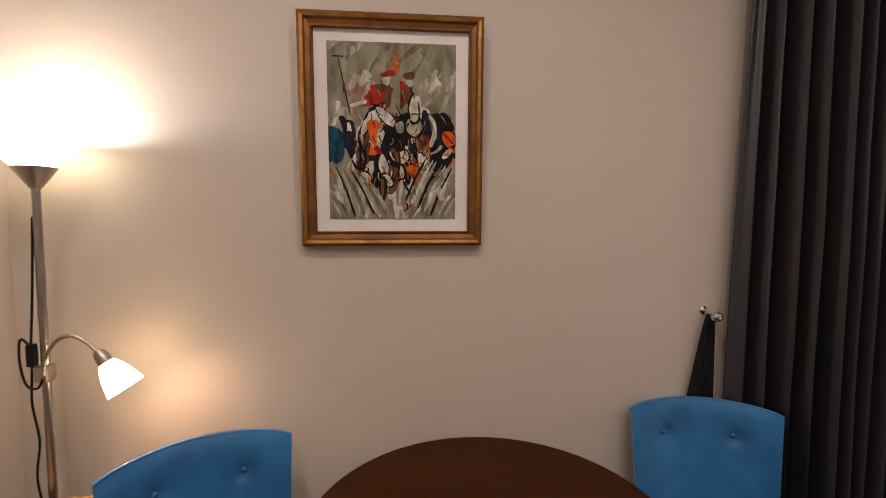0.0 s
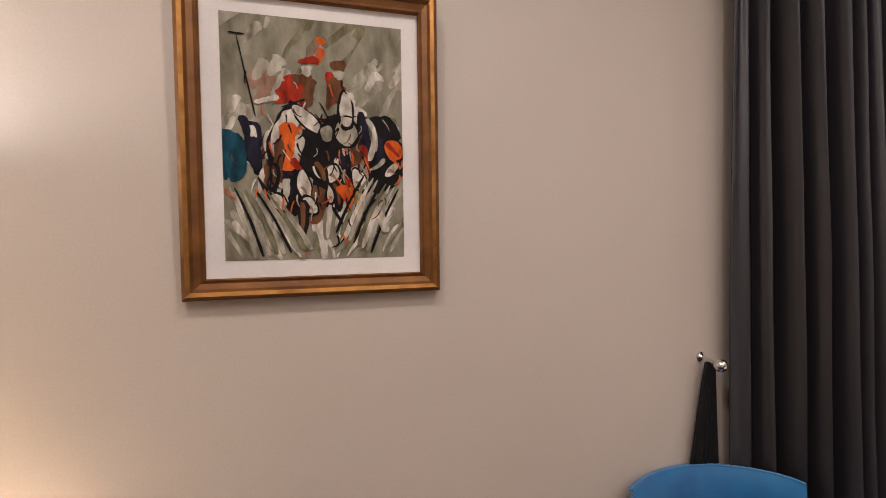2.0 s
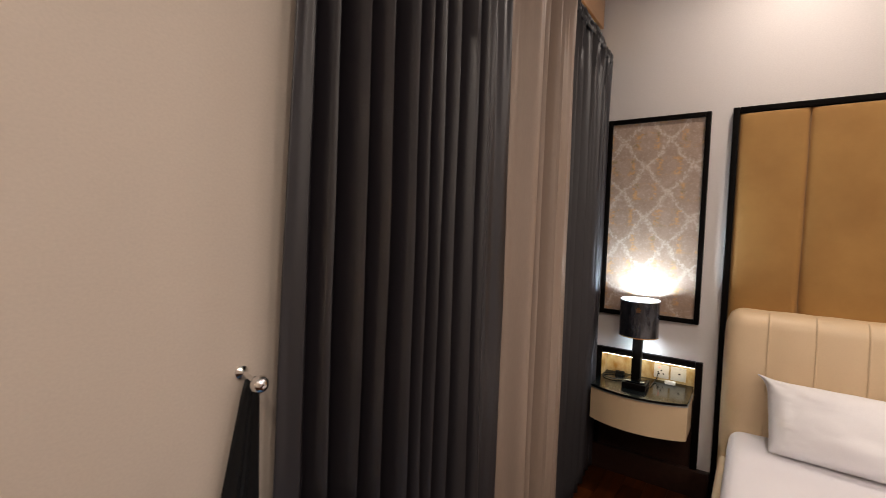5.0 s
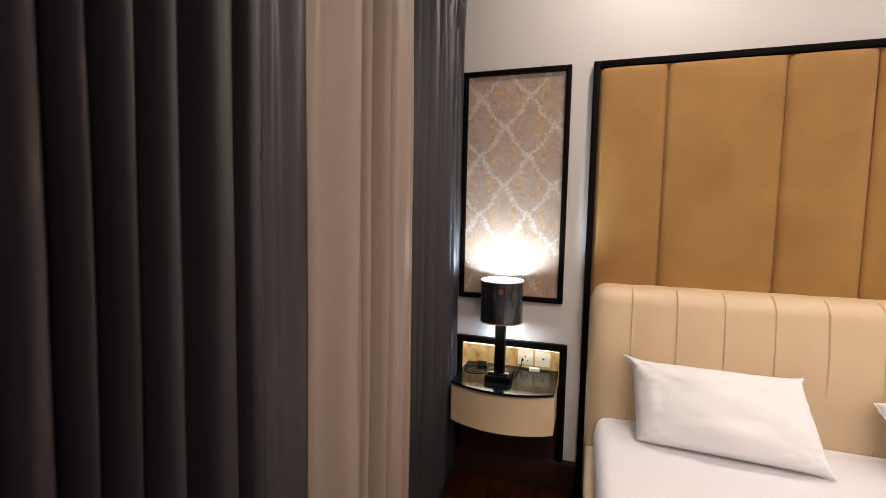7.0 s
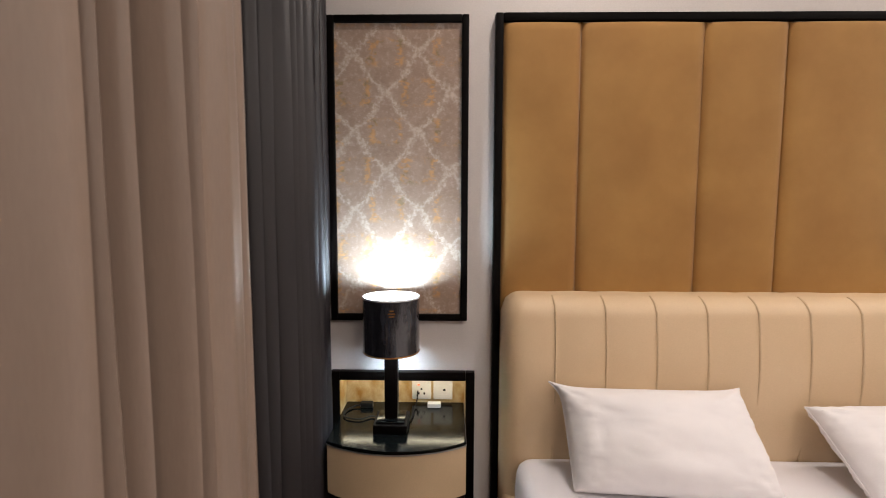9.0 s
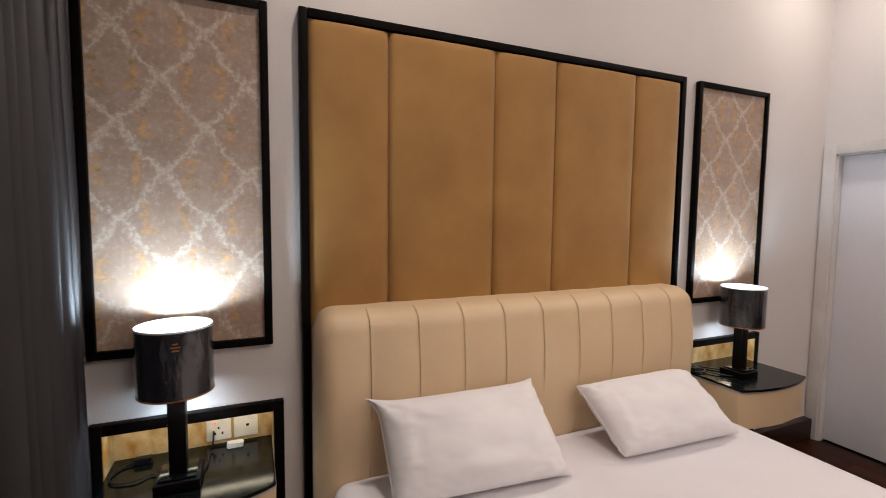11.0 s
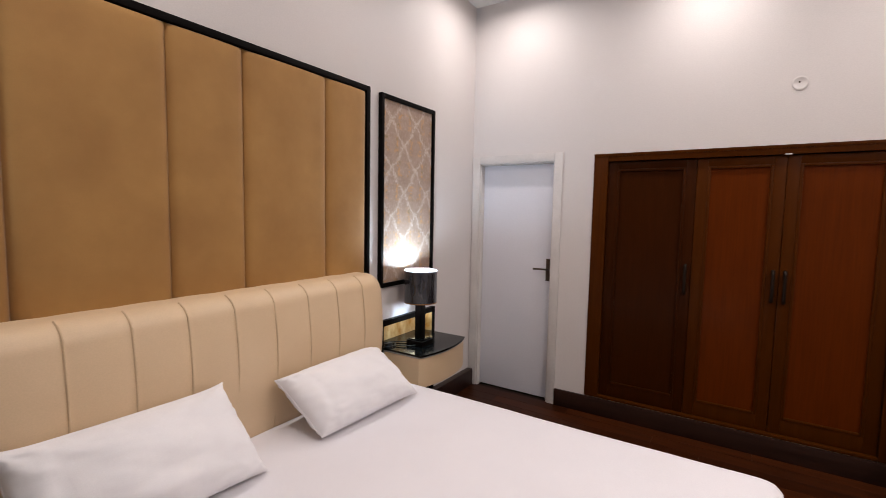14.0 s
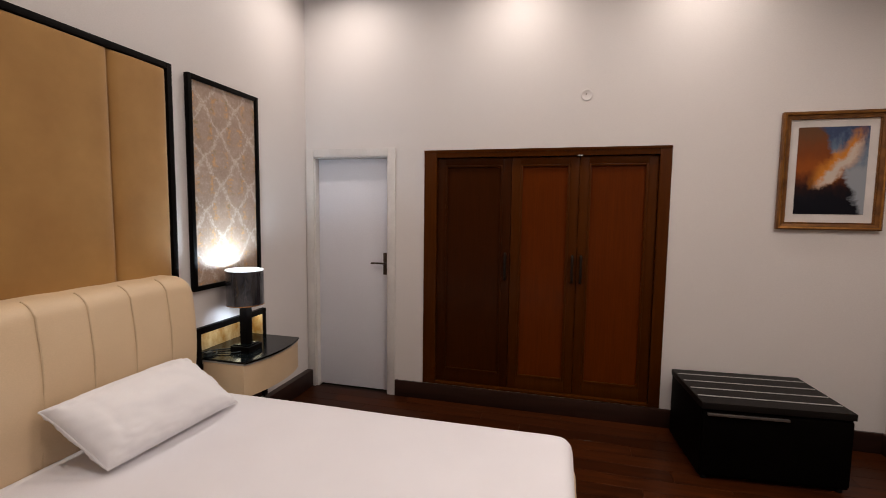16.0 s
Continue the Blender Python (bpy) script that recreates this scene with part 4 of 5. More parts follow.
class Art:
    """Flat brush shapes layered on a canvas, in shares of its width and height."""

    def __init__(self, x0, x1, z0, z1, y, facing):
        self.r, self.y, self.f = (x0, x1, z0, z1), y, facing
        self.shapes, self.k = [], 0

    def face(self, pts, mat):
        self.k += 1
        bm = bmesh.new()
        x0, x1, z0, z1 = self.r
        y = self.y + self.f * 0.000009 * self.k
        vs = []
        for u, v in pts:
            u, v = min(max(u, 0.0), 1.0), min(max(v, 0.0), 1.0)
            if self.f > 0:
                u = 1 - u
            vs.append(bm.verts.new((x0 + (x1 - x0) * u, y, z0 + (z1 - z0) * v)))
        bm.faces.new(vs)
        self.shapes.append((bm, mat))

    def stroke(self, u0, v0, u1, v1, w0, w1, mat, bend=0.0):
        asp = (self.r[3] - self.r[2]) / (self.r[1] - self.r[0])
        d = Vector((u1 - u0, (v1 - v0) * asp))
        nrm = Vector((-d.y, d.x)).normalized()
        left, right = [], []
        n = 16
        for i in range(n + 1):
            t = i / n
            c = math.sin(math.pi * t) * bend
            w = (w0 + (w1 - w0) * t) * (0.45 + 0.55 * min(1, 9 * t, 9 * (1 - t)))
            p = Vector((u0, v0 * asp)) + d * t + nrm * c
            k1 = 1 + 0.25 * noise.noise(Vector((t * 5, self.k * 1.7, 0.0)))
            k2 = 1 + 0.25 * noise.noise(Vector((t * 5, self.k * 1.7, 9.0)))
            a, b = p + nrm * w / 2 * k1, p - nrm * w / 2 * k2
            left.append((a.x, a.y / asp))
            right.append((b.x, b.y / asp))
        self.face(left + right[::-1], mat)

    def blob(self, u, v, ru, rv, turn, mat, rough=0.12):
        pts = []
        for i in range(18):
            a = 2 * math.pi * i / 18
            k = 1 + rough * noise.noise(Vector((u * 9 + math.cos(a), v * 9 + math.sin(a), self.k)))
            x, y = ru * k * math.cos(a), rv * k * math.sin(a)
            pts.append((u + x * math.cos(turn) - y * math.sin(turn), v + x * math.sin(turn) + y * math.cos(turn)))
        self.face(pts, mat)

    def done(self, parent, label):
        bm, mat = self.shapes[0]
        canvas = part("artwork", bm, mat, parent, label, smooth=False)
        for bm, mat in self.shapes[1:]:
            part("brush_stroke", bm, mat, canvas, smooth=False)
        return canvas


P_SAGE = surface("paint_sage", (0.30, 0.275, 0.21), (0.13, 0.115, 0.075), 0.75, 0, 14, 60, 0.35, stretch=(1.6, 1, 0.7), spec=0.12)
P_OLIVE = paint("paint_olive", (0.22, 0.20, 0.12), (0.13, 0.11, 0.06))
P_PALE = paint("paint_pale", (0.46, 0.42, 0.34), (0.24, 0.21, 0.15))
P_PALE2 = paint("paint_stone", (0.38, 0.34, 0.27), (0.28, 0.25, 0.19))
P_WHITE = paint("paint_white", (0.68, 0.62, 0.54), (0.36, 0.29, 0.22))
P_RED = paint("paint_red", (0.40, 0.030, 0.010), (0.22, 0.015, 0.007))
P_ORANGE = paint("paint_orange", (0.72, 0.13, 0.016), (0.55, 0.08, 0.012))
P_YELLOW = paint("paint_yellow", (0.70, 0.34, 0.03), (0.55, 0.20, 0.02))
P_BROWN = paint("paint_brown", (0.17, 0.07, 0.03), (0.08, 0.03, 0.015))
P_NAVY = paint("paint_navy", (0.020, 0.018, 0.035), (0.010, 0.008, 0.015))
P_BLACK = paint("paint_black", (0.012, 0.010, 0.010), (0.006, 0.005, 0.005))
P_TEAL = paint("paint_teal", (0.012, 0.075, 0.11), (0.006, 0.03, 0.05))
P_ROSE = paint("paint_rose", (0.34, 0.20, 0.14), (0.26, 0.14, 0.09))

pa = thing("framed_painting", -3.775, 0.845, 1.521, "framed abstract painting of red, white and black brush shapes on grey-green", "painting")
ar = picture_frame(pa, -3.775, 0.845, 1.521, 2.31, 0.632, 0.05, -1, 0.044, 0.040, 0.043)
art = Art(*ar, 0.837, -1)
art.face([(0, 0), (1, 0), (1, 1), (0, 1)], P_SAGE)
rnd = random.Random(5)


def dabs(count, u, v, ru, rv, slant, length, width, *mats):
    """Scattered brush dabs about a point, all leaning one way."""
    for i in range(count):
        cu, cv = u + rnd.uniform(-ru, ru), v + rnd.uniform(-rv, rv)
        a, ln = radians(slant + rnd.uniform(-14, 14)), length * rnd.uniform(0.6, 1.2)
        du, dv = ln * math.cos(a) / 2, ln * math.sin(a) * 0.72 / 2
        w = width * rnd.uniform(0.6, 1.3)
        art.stroke(cu + du, cv + dv, cu - du, cv - dv, w, w * 0.45, rnd.choice(mats), rnd.uniform(-0.012, 0.012))


dabs(24, 0.5, 0.86, 0.5, 0.14, 52, 0.46, 0.085, P_SAGE, P_PALE2, P_SAGE, P_OLIVE, P_SAGE)
dabs(10, 0.86, 0.74, 0.13, 0.08, 48, 0.184, 0.070, P_WHITE, P_PALE, P_PALE2, P_SAGE)
dabs(5, 0.24, 0.73, 0.08, 0.05, 60, 0.161, 0.093, P_ROSE, P_PALE2, P_ROSE)
dabs(4, 0.20, 0.94, 0.06, 0.04, 60, 0.115, 0.046, P_WHITE, P_PALE)
dabs(3, 0.34, 0.77, 0.06, 0.05, 60, 0.138, 0.078, P_NAVY, P_BLACK, P_PALE)
dabs(4, 0.49, 0.87, 0.04, 0.03, 70, 0.115, 0.054, P_ROSE, P_ORANGE, P_PALE)
dabs(8, 0.11, 0.60, 0.09, 0.04, 70, 0.138, 0.078, P_WHITE, P_PALE, P_PALE2)
dabs(7, 0.05, 0.44, 0.04, 0.06, 88, 0.161, 0.093, P_TEAL, P_TEAL, P_NAVY)
dabs(8, 0.15, 0.46, 0.04, 0.07, 100, 0.161, 0.078, P_NAVY, P_BLACK, P_WHITE)
dabs(16, 0.84, 0.53, 0.12, 0.08, 62, 0.161, 0.078, P_NAVY, P_BLACK, P_OLIVE, P_NAVY, P_WHITE)
dabs(10, 0.89, 0.35, 0.10, 0.06, 52, 0.172, 0.062, P_BLACK, P_WHITE, P_OLIVE, P_BLACK)
dabs(6, 0.93, 0.46, 0.05, 0.03, -38, 0.149, 0.093, P_ORANGE, P_RED, P_ORANGE)
art.blob(0.53, 0.43, 0.30, 0.17, 0.1, P_NAVY, 0.7)
art.blob(0.52, 0.30, 0.22, 0.12, 0.0, P_BLACK, 0.7)
art.blob(0.88, 0.46, 0.09, 0.09, 0.3, P_NAVY, 0.7)
dabs(22, 0.52, 0.40, 0.26, 0.16, 82, 0.20, 0.10, P_NAVY, P_BLACK, P_BROWN, P_BLACK)
dabs(16, 0.33, 0.48, 0.07, 0.09, 62, 0.184, 0.070, P_ORANGE, P_RED, P_ORANGE, P_WHITE, P_ROSE)
dabs(6, 0.24, 0.41, 0.04, 0.08, 75, 0.161, 0.062, P_BROWN, P_NAVY, P_WHITE)
dabs(6, 0.30, 0.31, 0.04, 0.04, 100, 0.115, 0.062, P_TEAL, P_BROWN, P_WHITE)
dabs(9, 0.46, 0.57, 0.07, 0.03, -34, 0.161, 0.062, P_WHITE, P_PALE, P_WHITE, P_ORANGE)
dabs(9, 0.68, 0.57, 0.035, 0.08, 94, 0.184, 0.062, P_WHITE, P_PALE, P_WHITE)
dabs(7, 0.73, 0.43, 0.06, 0.05, 110, 0.127, 0.062, P_BROWN, P_RED, P_ROSE)
for ku, kv in ((0.45, 0.29), (0.58, 0.36), (0.74, 0.35), (0.29, 0.25)):
    dabs(5, ku, kv, 0.025, 0.04, 105, 0.127, 0.065, P_WHITE, P_PALE, P_ROSE, P_WHITE)
dabs(8, 0.67, 0.26, 0.035, 0.05, 74, 0.138, 0.062, P_ORANGE, P_RED, P_YELLOW, P_RED)
dabs(3, 0.66, 0.17, 0.02, 0.02, 60, 0.092, 0.070, P_BLACK)
dabs(20, 0.20, 0.14, 0.19, 0.12, 124, 0.24, 0.034, P_PALE, P_WHITE, P_SAGE, P_OLIVE, P_PALE2)
dabs(20, 0.80, 0.14, 0.18, 0.12, 56, 0.24, 0.034, P_PALE, P_WHITE, P_SAGE, P_OLIVE, P_PALE2)
dabs(7, 0.50, 0.10, 0.08, 0.08, 92, 0.184, 0.040, P_ROSE, P_WHITE, P_OLIVE)
# two red upright masses and the long thin stick beside them
dabs(8, 0.41, 0.71, 0.05, 0.035, 78, 0.149, 0.085, P_RED, P_RED, P_BROWN)
dabs(3, 0.33, 0.69, 0.02, 0.02, 50, 0.103, 0.062, P_RED)
dabs(6, 0.60, 0.71, 0.035, 0.035, 84, 0.138, 0.070, P_RED, P_RED, P_BROWN)
dabs(3, 0.455, 0.83, 0.015, 0.006, 4, 0.115, 0.046, P_RED)
dabs(2, 0.635, 0.825, 0.010, 0.006, 4, 0.092, 0.043, P_BROWN)
dabs(2, 0.45, 0.785, 0.006, 0.008, 85, 0.069, 0.062, P_WHITE)
dabs(2, 0.63, 0.785, 0.006, 0.008, 85, 0.057, 0.053, P_PALE)
art.stroke(0.30, 0.672, 0.17, 0.645, 0.035, 0.025, P_WHITE)
art.stroke(0.085, 0.915, 0.175, 0.585, 0.007, 0.010, P_BLACK)
art.stroke(0.045, 0.918, 0.130, 0.915, 0.008, 0.008, P_BLACK)
for i in range(34):
    fu, fv = rnd.gauss(0.52, 0.20), rnd.gauss(0.40, 0.12)
    dabs(1, fu, fv, 0.0, 0.0, rnd.uniform(40, 140), 0.10, 0.012, P_WHITE, P_BLACK, P_PALE, P_BLACK, P_ORANGE)
# dark drawn lines
for u0, v0, u1, v1, w, b in ((0.33, 0.61, 0.28, 0.41, 0.012, 0.05), (0.28, 0.41, 0.44, 0.34, 0.012, -0.04), (0.52, 0.66, 0.58, 0.50, 0.010, 0.02),
                             (0.62, 0.62, 0.64, 0.48, 0.010, -0.02), (0.74, 0.62, 0.68, 0.47, 0.012, 0.02), (0.68, 0.47, 0.69, 0.34, 0.012, 0.0),
                             (0.53, 0.43, 0.58, 0.22, 0.022, 0.02), (0.37, 0.28, 0.41, 0.06, 0.024, 0.01), (0.58, 0.22, 0.66, 0.12, 0.020, 0.0),
                             (0.83, 0.33, 0.62, 0.06, 0.018, 0.01), (0.18, 0.34, 0.36, 0.05, 0.020, 0.01), (0.80, 0.28, 0.74, 0.18, 0.012, 0.0),
                             (0.50, 0.57, 0.56, 0.56, 0.012, 0.02), (0.65, 0.61, 0.73, 0.61, 0.010, -0.01), (0.90, 0.47, 0.99, 0.45, 0.012, 0.02),
                             (0.99, 0.42, 0.90, 0.26, 0.010, -0.03), (0.31, 0.63, 0.44, 0.67, 0.008, 0.0), (0.16, 0.41, 0.22, 0.52, 0.012, 0.0)):
    art.stroke(u0, v0, u1, v1, w, w * 0.6, P_BLACK, b)
for u0, v0, u1, v1 in ((0.26, 0.16, 0.40, 0.01), (0.16, 0.17, 0.30, 0.01), (0.84, 0.20, 0.66, 0.01), (0.94, 0.22, 0.86, 0.12), (0.50, 0.14, 0.53, 0.02), (0.06, 0.28, 0.12, 0.10)):
    art.stroke(u0, v0, u1, v1, 0.045, 0.012, P_WHITE)


def patch(u, v, ru, rv, turn, mat, rim=0.012):
    """A flat patch of paint with a dark hand-drawn rim."""
    art.blob(u, v, ru + rim, rv + rim * 0.75, radians(turn), P_BLACK, 0.35)
    art.blob(u, v, ru, rv, radians(turn), mat, 0.25)


art.blob(0.50, 0.46, 0.13, 0.09, 0.3, P_BLACK, 0.6)
art.blob(0.90, 0.565, 0.09, 0.055, -0.2, P_BLACK, 0.6)
art.blob(0.90, 0.345, 0.09, 0.055, 0.4, P_BLACK, 0.6)
art.blob(0.48, 0.23, 0.07, 0.08, 0.0, P_BROWN, 0.5)
art.blob(0.07, 0.42, 0.065, 0.085, 0.0, P_TEAL, 0.4)
art.blob(0.16, 0.44, 0.035, 0.08, 0.2, P_NAVY, 0.5)
# broad sweeps of colour
art.stroke(0.42, 0.635, 0.26, 0.40, 0.15, 0.10, P_BLACK, -0.03)
art.stroke(0.40, 0.62, 0.28, 0.42, 0.11, 0.08, P_WHITE, -0.03)
art.stroke(0.35, 0.57, 0.33, 0.37, 0.10, 0.13, P_ORANGE, 0.01)
art.stroke(0.30, 0.50, 0.25, 0.28, 0.06, 0.05, P_BROWN, 0.01)
art.stroke(0.41, 0.52, 0.37, 0.40, 0.055, 0.03, P_WHITE, 0.01)
art.stroke(0.36, 0.42, 0.42, 0.36, 0.05, 0.02, P_RED, 0.0)
patch(0.45, 0.585, 0.095, 0.030, -33, P_WHITE)
patch(0.555, 0.530, 0.036, 0.034, 0, P_PALE)
patch(0.665, 0.540, 0.062, 0.060, 8, P_PALE, 0.014)
patch(0.668, 0.630, 0.036, 0.075, 4, P_WHITE, 0.014)
art.stroke(0.63, 0.600, 0.71, 0.600, 0.010, 0.010, P_BLACK, 0.01)
art.stroke(0.64, 0.560, 0.71, 0.565, 0.010, 0.010, P_BLACK, -0.015)
for u, v, ru, rv, turn in ((0.285, 0.240, 0.046, 0.030, -25), (0.425, 0.310, 0.034, 0.062, 20), (0.455, 0.225, 0.046, 0.030, -40), (0.585, 0.362, 0.042, 0.036, 30),
                           (0.735, 0.335, 0.036, 0.052, 30), (0.57, 0.270, 0.018, 0.034, 10), (0.93, 0.380, 0.050, 0.020, 35)):
    patch(u, v, ru, rv, turn, P_WHITE)
    art.stroke(u - ru * 0.5, v - rv * 0.1, u + ru * 0.4, v - rv * 0.75, ru * 0.6, ru * 0.2, P_ROSE, 0.01)
for u0, v0, u1, v1, w in ((0.42, 0.25, 0.40, 0.07, 0.045), (0.27, 0.40, 0.25, 0.27, 0.040), (0.60, 0.33, 0.62, 0.20, 0.035), (0.50, 0.42, 0.54, 0.30, 0.050), (0.72, 0.30, 0.66, 0.14, 0.030)):
    art.stroke(u0, v0, u1, v1, w * 1.5, w, P_BLACK, 0.01)
    art.stroke(u0 - 0.008, v0 - 0.01, u1, v1 + 0.03, w * 0.7, w * 0.4, P_BROWN, 0.01)
art.stroke(0.79, 0.60, 0.84, 0.46, 0.035, 0.014, P_PALE, 0.02)
art.stroke(0.83, 0.57, 0.80, 0.42, 0.020, 0.040, P_WHITE, 0.01)
art.stroke(0.89, 0.43, 0.80, 0.38, 0.030, 0.014, P_PALE, 0.01)
patch(0.945, 0.468, 0.055, 0.044, -20, P_ORANGE)
art.stroke(0.90, 0.50, 0.98, 0.44, 0.030, 0.015, P_RED, 0.0)
art.stroke(0.62, 0.31, 0.69, 0.20, 0.075, 0.05, P_ORANGE, 0.02)
art.stroke(0.73, 0.29, 0.72, 0.19, 0.045, 0.02, P_YELLOW, 0.01)
art.stroke(0.735, 0.46, 0.71, 0.40, 0.06, 0.03, P_BROWN, 0.01)
# long rays fanning out from the foot of the picture
for k in range(9):
    a = k / 8
    mat = (P_PALE, P_BLACK, P_PALE2, P_OLIVE)[k % 4]
    art.stroke(0.03 + 0.22 * a, 0.30 - 0.02 * a, 0.16 + 0.30 * a, 0.01 + 0.03 * a, 0.012, 0.034 if k % 4 != 1 else 0.018, mat, 0.01)
    mat = (P_BLACK, P_PALE, P_WHITE, P_OLIVE)[k % 4]
    art.stroke(0.97 - 0.20 * a, 0.30 + 0.06 * a, 0.80 - 0.20 * a, 0.02 + 0.09 * a, 0.014, 0.030 if k % 4 else 0.018, mat, -0.01)
art.stroke(0.855, 0.20, 0.895, 0.11, 0.05, 0.05, P_WHITE)
for i in range(90):
    fu, fv = rnd.gauss(0.52, 0.22), rnd.gauss(0.42, 0.15)
    dabs(1, fu, fv, 0.0, 0.0, rnd.uniform(50, 130), 0.075, 0.011, P_WHITE, P_BLACK, P_BROWN, P_BLACK, P_ORANGE, P_PALE2, P_BLACK)
art.done(pa, "flat abstract brush shapes")
pa.matrix_basis = pose(-3.775, 0.846, 1.521, 2.3)

pb = thing("framed_painting", -3.853, Y_SOUTH, 1.487, "gilt framed abstract painting of orange and blue clouds", "painting")
ar = picture_frame(pb, -3.855, Y_SOUTH + 0.002, 1.487, 2.262, 0.595, 0.05, 1, 0.05, 0.05, 0.055)


def sunset(name, w, h, x0, z0):
    """Dark land below, an orange sky, one pale streak climbing to a blue corner."""
    m, n, l, b = base_mat(name, 0.6, spec=0.12)
    tc = n.new("ShaderNodeTexCoord")
    sep = n.new("ShaderNodeSeparateXYZ")
    l.new(tc.outputs["Object"], sep.inputs[0])
    u = calc(n, l, "MULTIPLY_ADD", sep.outputs["X"], -1 / w, x0 / w + 1)
    v = calc(n, l, "MULTIPLY_ADD", sep.outputs["Z"], 1 / h, -z0 / h)
    cloud = calc(n, l, "MULTIPLY_ADD", noise_node(n, l, 7.0, 6, (1, 1, 1.5), 0.62), 1.0, -0.5)
    fine = calc(n, l, "MULTIPLY_ADD", noise_node(n, l, 22.0, 4, (1.6, 1, 0.8), 0.6), 1.0, -0.5)
    hv = calc(n, l, "ADD", v, calc(n, l, "MULTIPLY_ADD", cloud, 0.22, calc(n, l, "MULTIPLY", fine, 0.16)))
    c = ramp(n, l, hv, [(0.20, (0.004, 0.004, 0.008)), (0.30, (0.018, 0.007, 0.007)), (0.40, (0.10, 0.025, 0.008)), (0.52, (0.26, 0.065, 0.010)), (0.70, (0.19, 0.050, 0.012)), (0.95, (0.12, 0.055, 0.025))])
    right = calc(n, l, "ADD", calc(n, l, "MULTIPLY_ADD", v, 0.65, calc(n, l, "MULTIPLY", cloud, 0.45)), u)
    blue = ramp(n, l, right, [(0.92, (0, 0, 0)), (1.14, (1, 1, 1))])
    bcol = ramp(n, l, calc(n, l, "ADD", v, calc(n, l, "MULTIPLY", fine, 0.5)), [(0.50, (0.28, 0.30, 0.33)), (0.72, (0.12, 0.17, 0.24)), (0.95, (0.045, 0.065, 0.13))])
    c = mixc(n, l, blue, c, bcol)
    off = calc(n, l, "ADD", calc(n, l, "MULTIPLY_ADD", u, -0.82, calc(n, l, "ADD", v, -0.02)), calc(n, l, "MULTIPLY_ADD", cloud, 0.30, calc(n, l, "MULTIPLY", fine, 0.18)))
    span = mixc(n, l, 1.0, ramp(n, l, calc(n, l, "ADD", u, calc(n, l, "MULTIPLY", fine, 0.2)), [(0.16, (0, 0, 0)), (0.34, (1, 1, 1)), (0.80, (1, 1, 1)), (0.98, (0, 0, 0))]),
                ramp(n, l, hv, [(0.28, (0, 0, 0)), (0.38, (1, 1, 1))]), "MULTIPLY")
    halo = ramp(n, l, calc(n, l, "ABSOLUTE", calc(n, l, "SUBTRACT", off, 0.08)), [(0.06, (1, 1, 1)), (0.22, (0, 0, 0))])
    c = mixc(n, l, mixc(n, l, 1.0, halo, span, "MULTIPLY"), c, (0.55, 0.20, 0.028))
    pale = ramp(n, l, calc(n, l, "ABSOLUTE", calc(n, l, "SUBTRACT", off, 0.01)), [(0.035, (1, 1, 1)), (0.12, (0, 0, 0))])
    c = mixc(n, l, mixc(n, l, 1.0, pale, span, "MULTIPLY"), c, (0.56, 0.47, 0.40))
    l.new(c, b.inputs["Base Color"])
    bump(n, l, b, fine, 0.3, 0.002)
    return m


part("artwork", block(ar[0], ar[1], Y_SOUTH + 0.008, Y_SOUTH + 0.011, ar[2], ar[3]), sunset("cloud_paint", ar[1] - ar[0], ar[3] - ar[2], ar[0] + 3.853, ar[2] - 1.487), pb, "orange and blue cloud painting", smooth=False)

# round cover plate high on the south wall
cp = thing("cover_plate", -2.302, Y_SOUTH, 2.446, "small round white cover plate on the wall", "wall plate")
south = Matrix.Rotation(radians(-90), 4, "X")
part("disc", lathe(bmesh.new(), [(0.044, 0.0), (0.044, 0.003), (0.040, 0.005), (0.033, 0.005), (0.030, 0.003), (0.004, 0.003)], (-2.302, Y_SOUTH, 2.446), 32, south), M_WALL2, cp)
for sx, sz in ((-2.298, 2.452), (-2.268, 2.460)):
    part("screw", lathe(bmesh.new(), [(0.0055, 0.002), (0.0055, 0.004), (0.001, 0.005)], (sx, Y_SOUTH, sz), 12, south), M_BRONZE, cp)

# ---- dining corner ----
tb = thing("round_table", -3.52, 0.335, 0.0, "round dark walnut pedestal table against the wall", "table")
part("tabletop", lathe(bmesh.new(), [(0.001, 0.768), (0.485, 0.768), (0.502, 0.776), (0.505, 0.786), (0.502, 0.796), (0.494, 0.800), (0.001, 0.800)], seg=96), M_TABLE, tb, local=True)
part("column", lathe(bmesh.new(), [(0.10, 0.05), (0.07, 0.10), (0.05, 0.22), (0.055, 0.5), (0.07, 0.68), (0.16, 0.74), (0.18, 0.768)], seg=32), M_LEG, tb, local=True)
part("base", lathe(bmesh.new(), [(0.26, 0.0), (0.26, 0.02), (0.22, 0.035), (0.11, 0.05)], seg=40), M_LEG, tb, local=True)


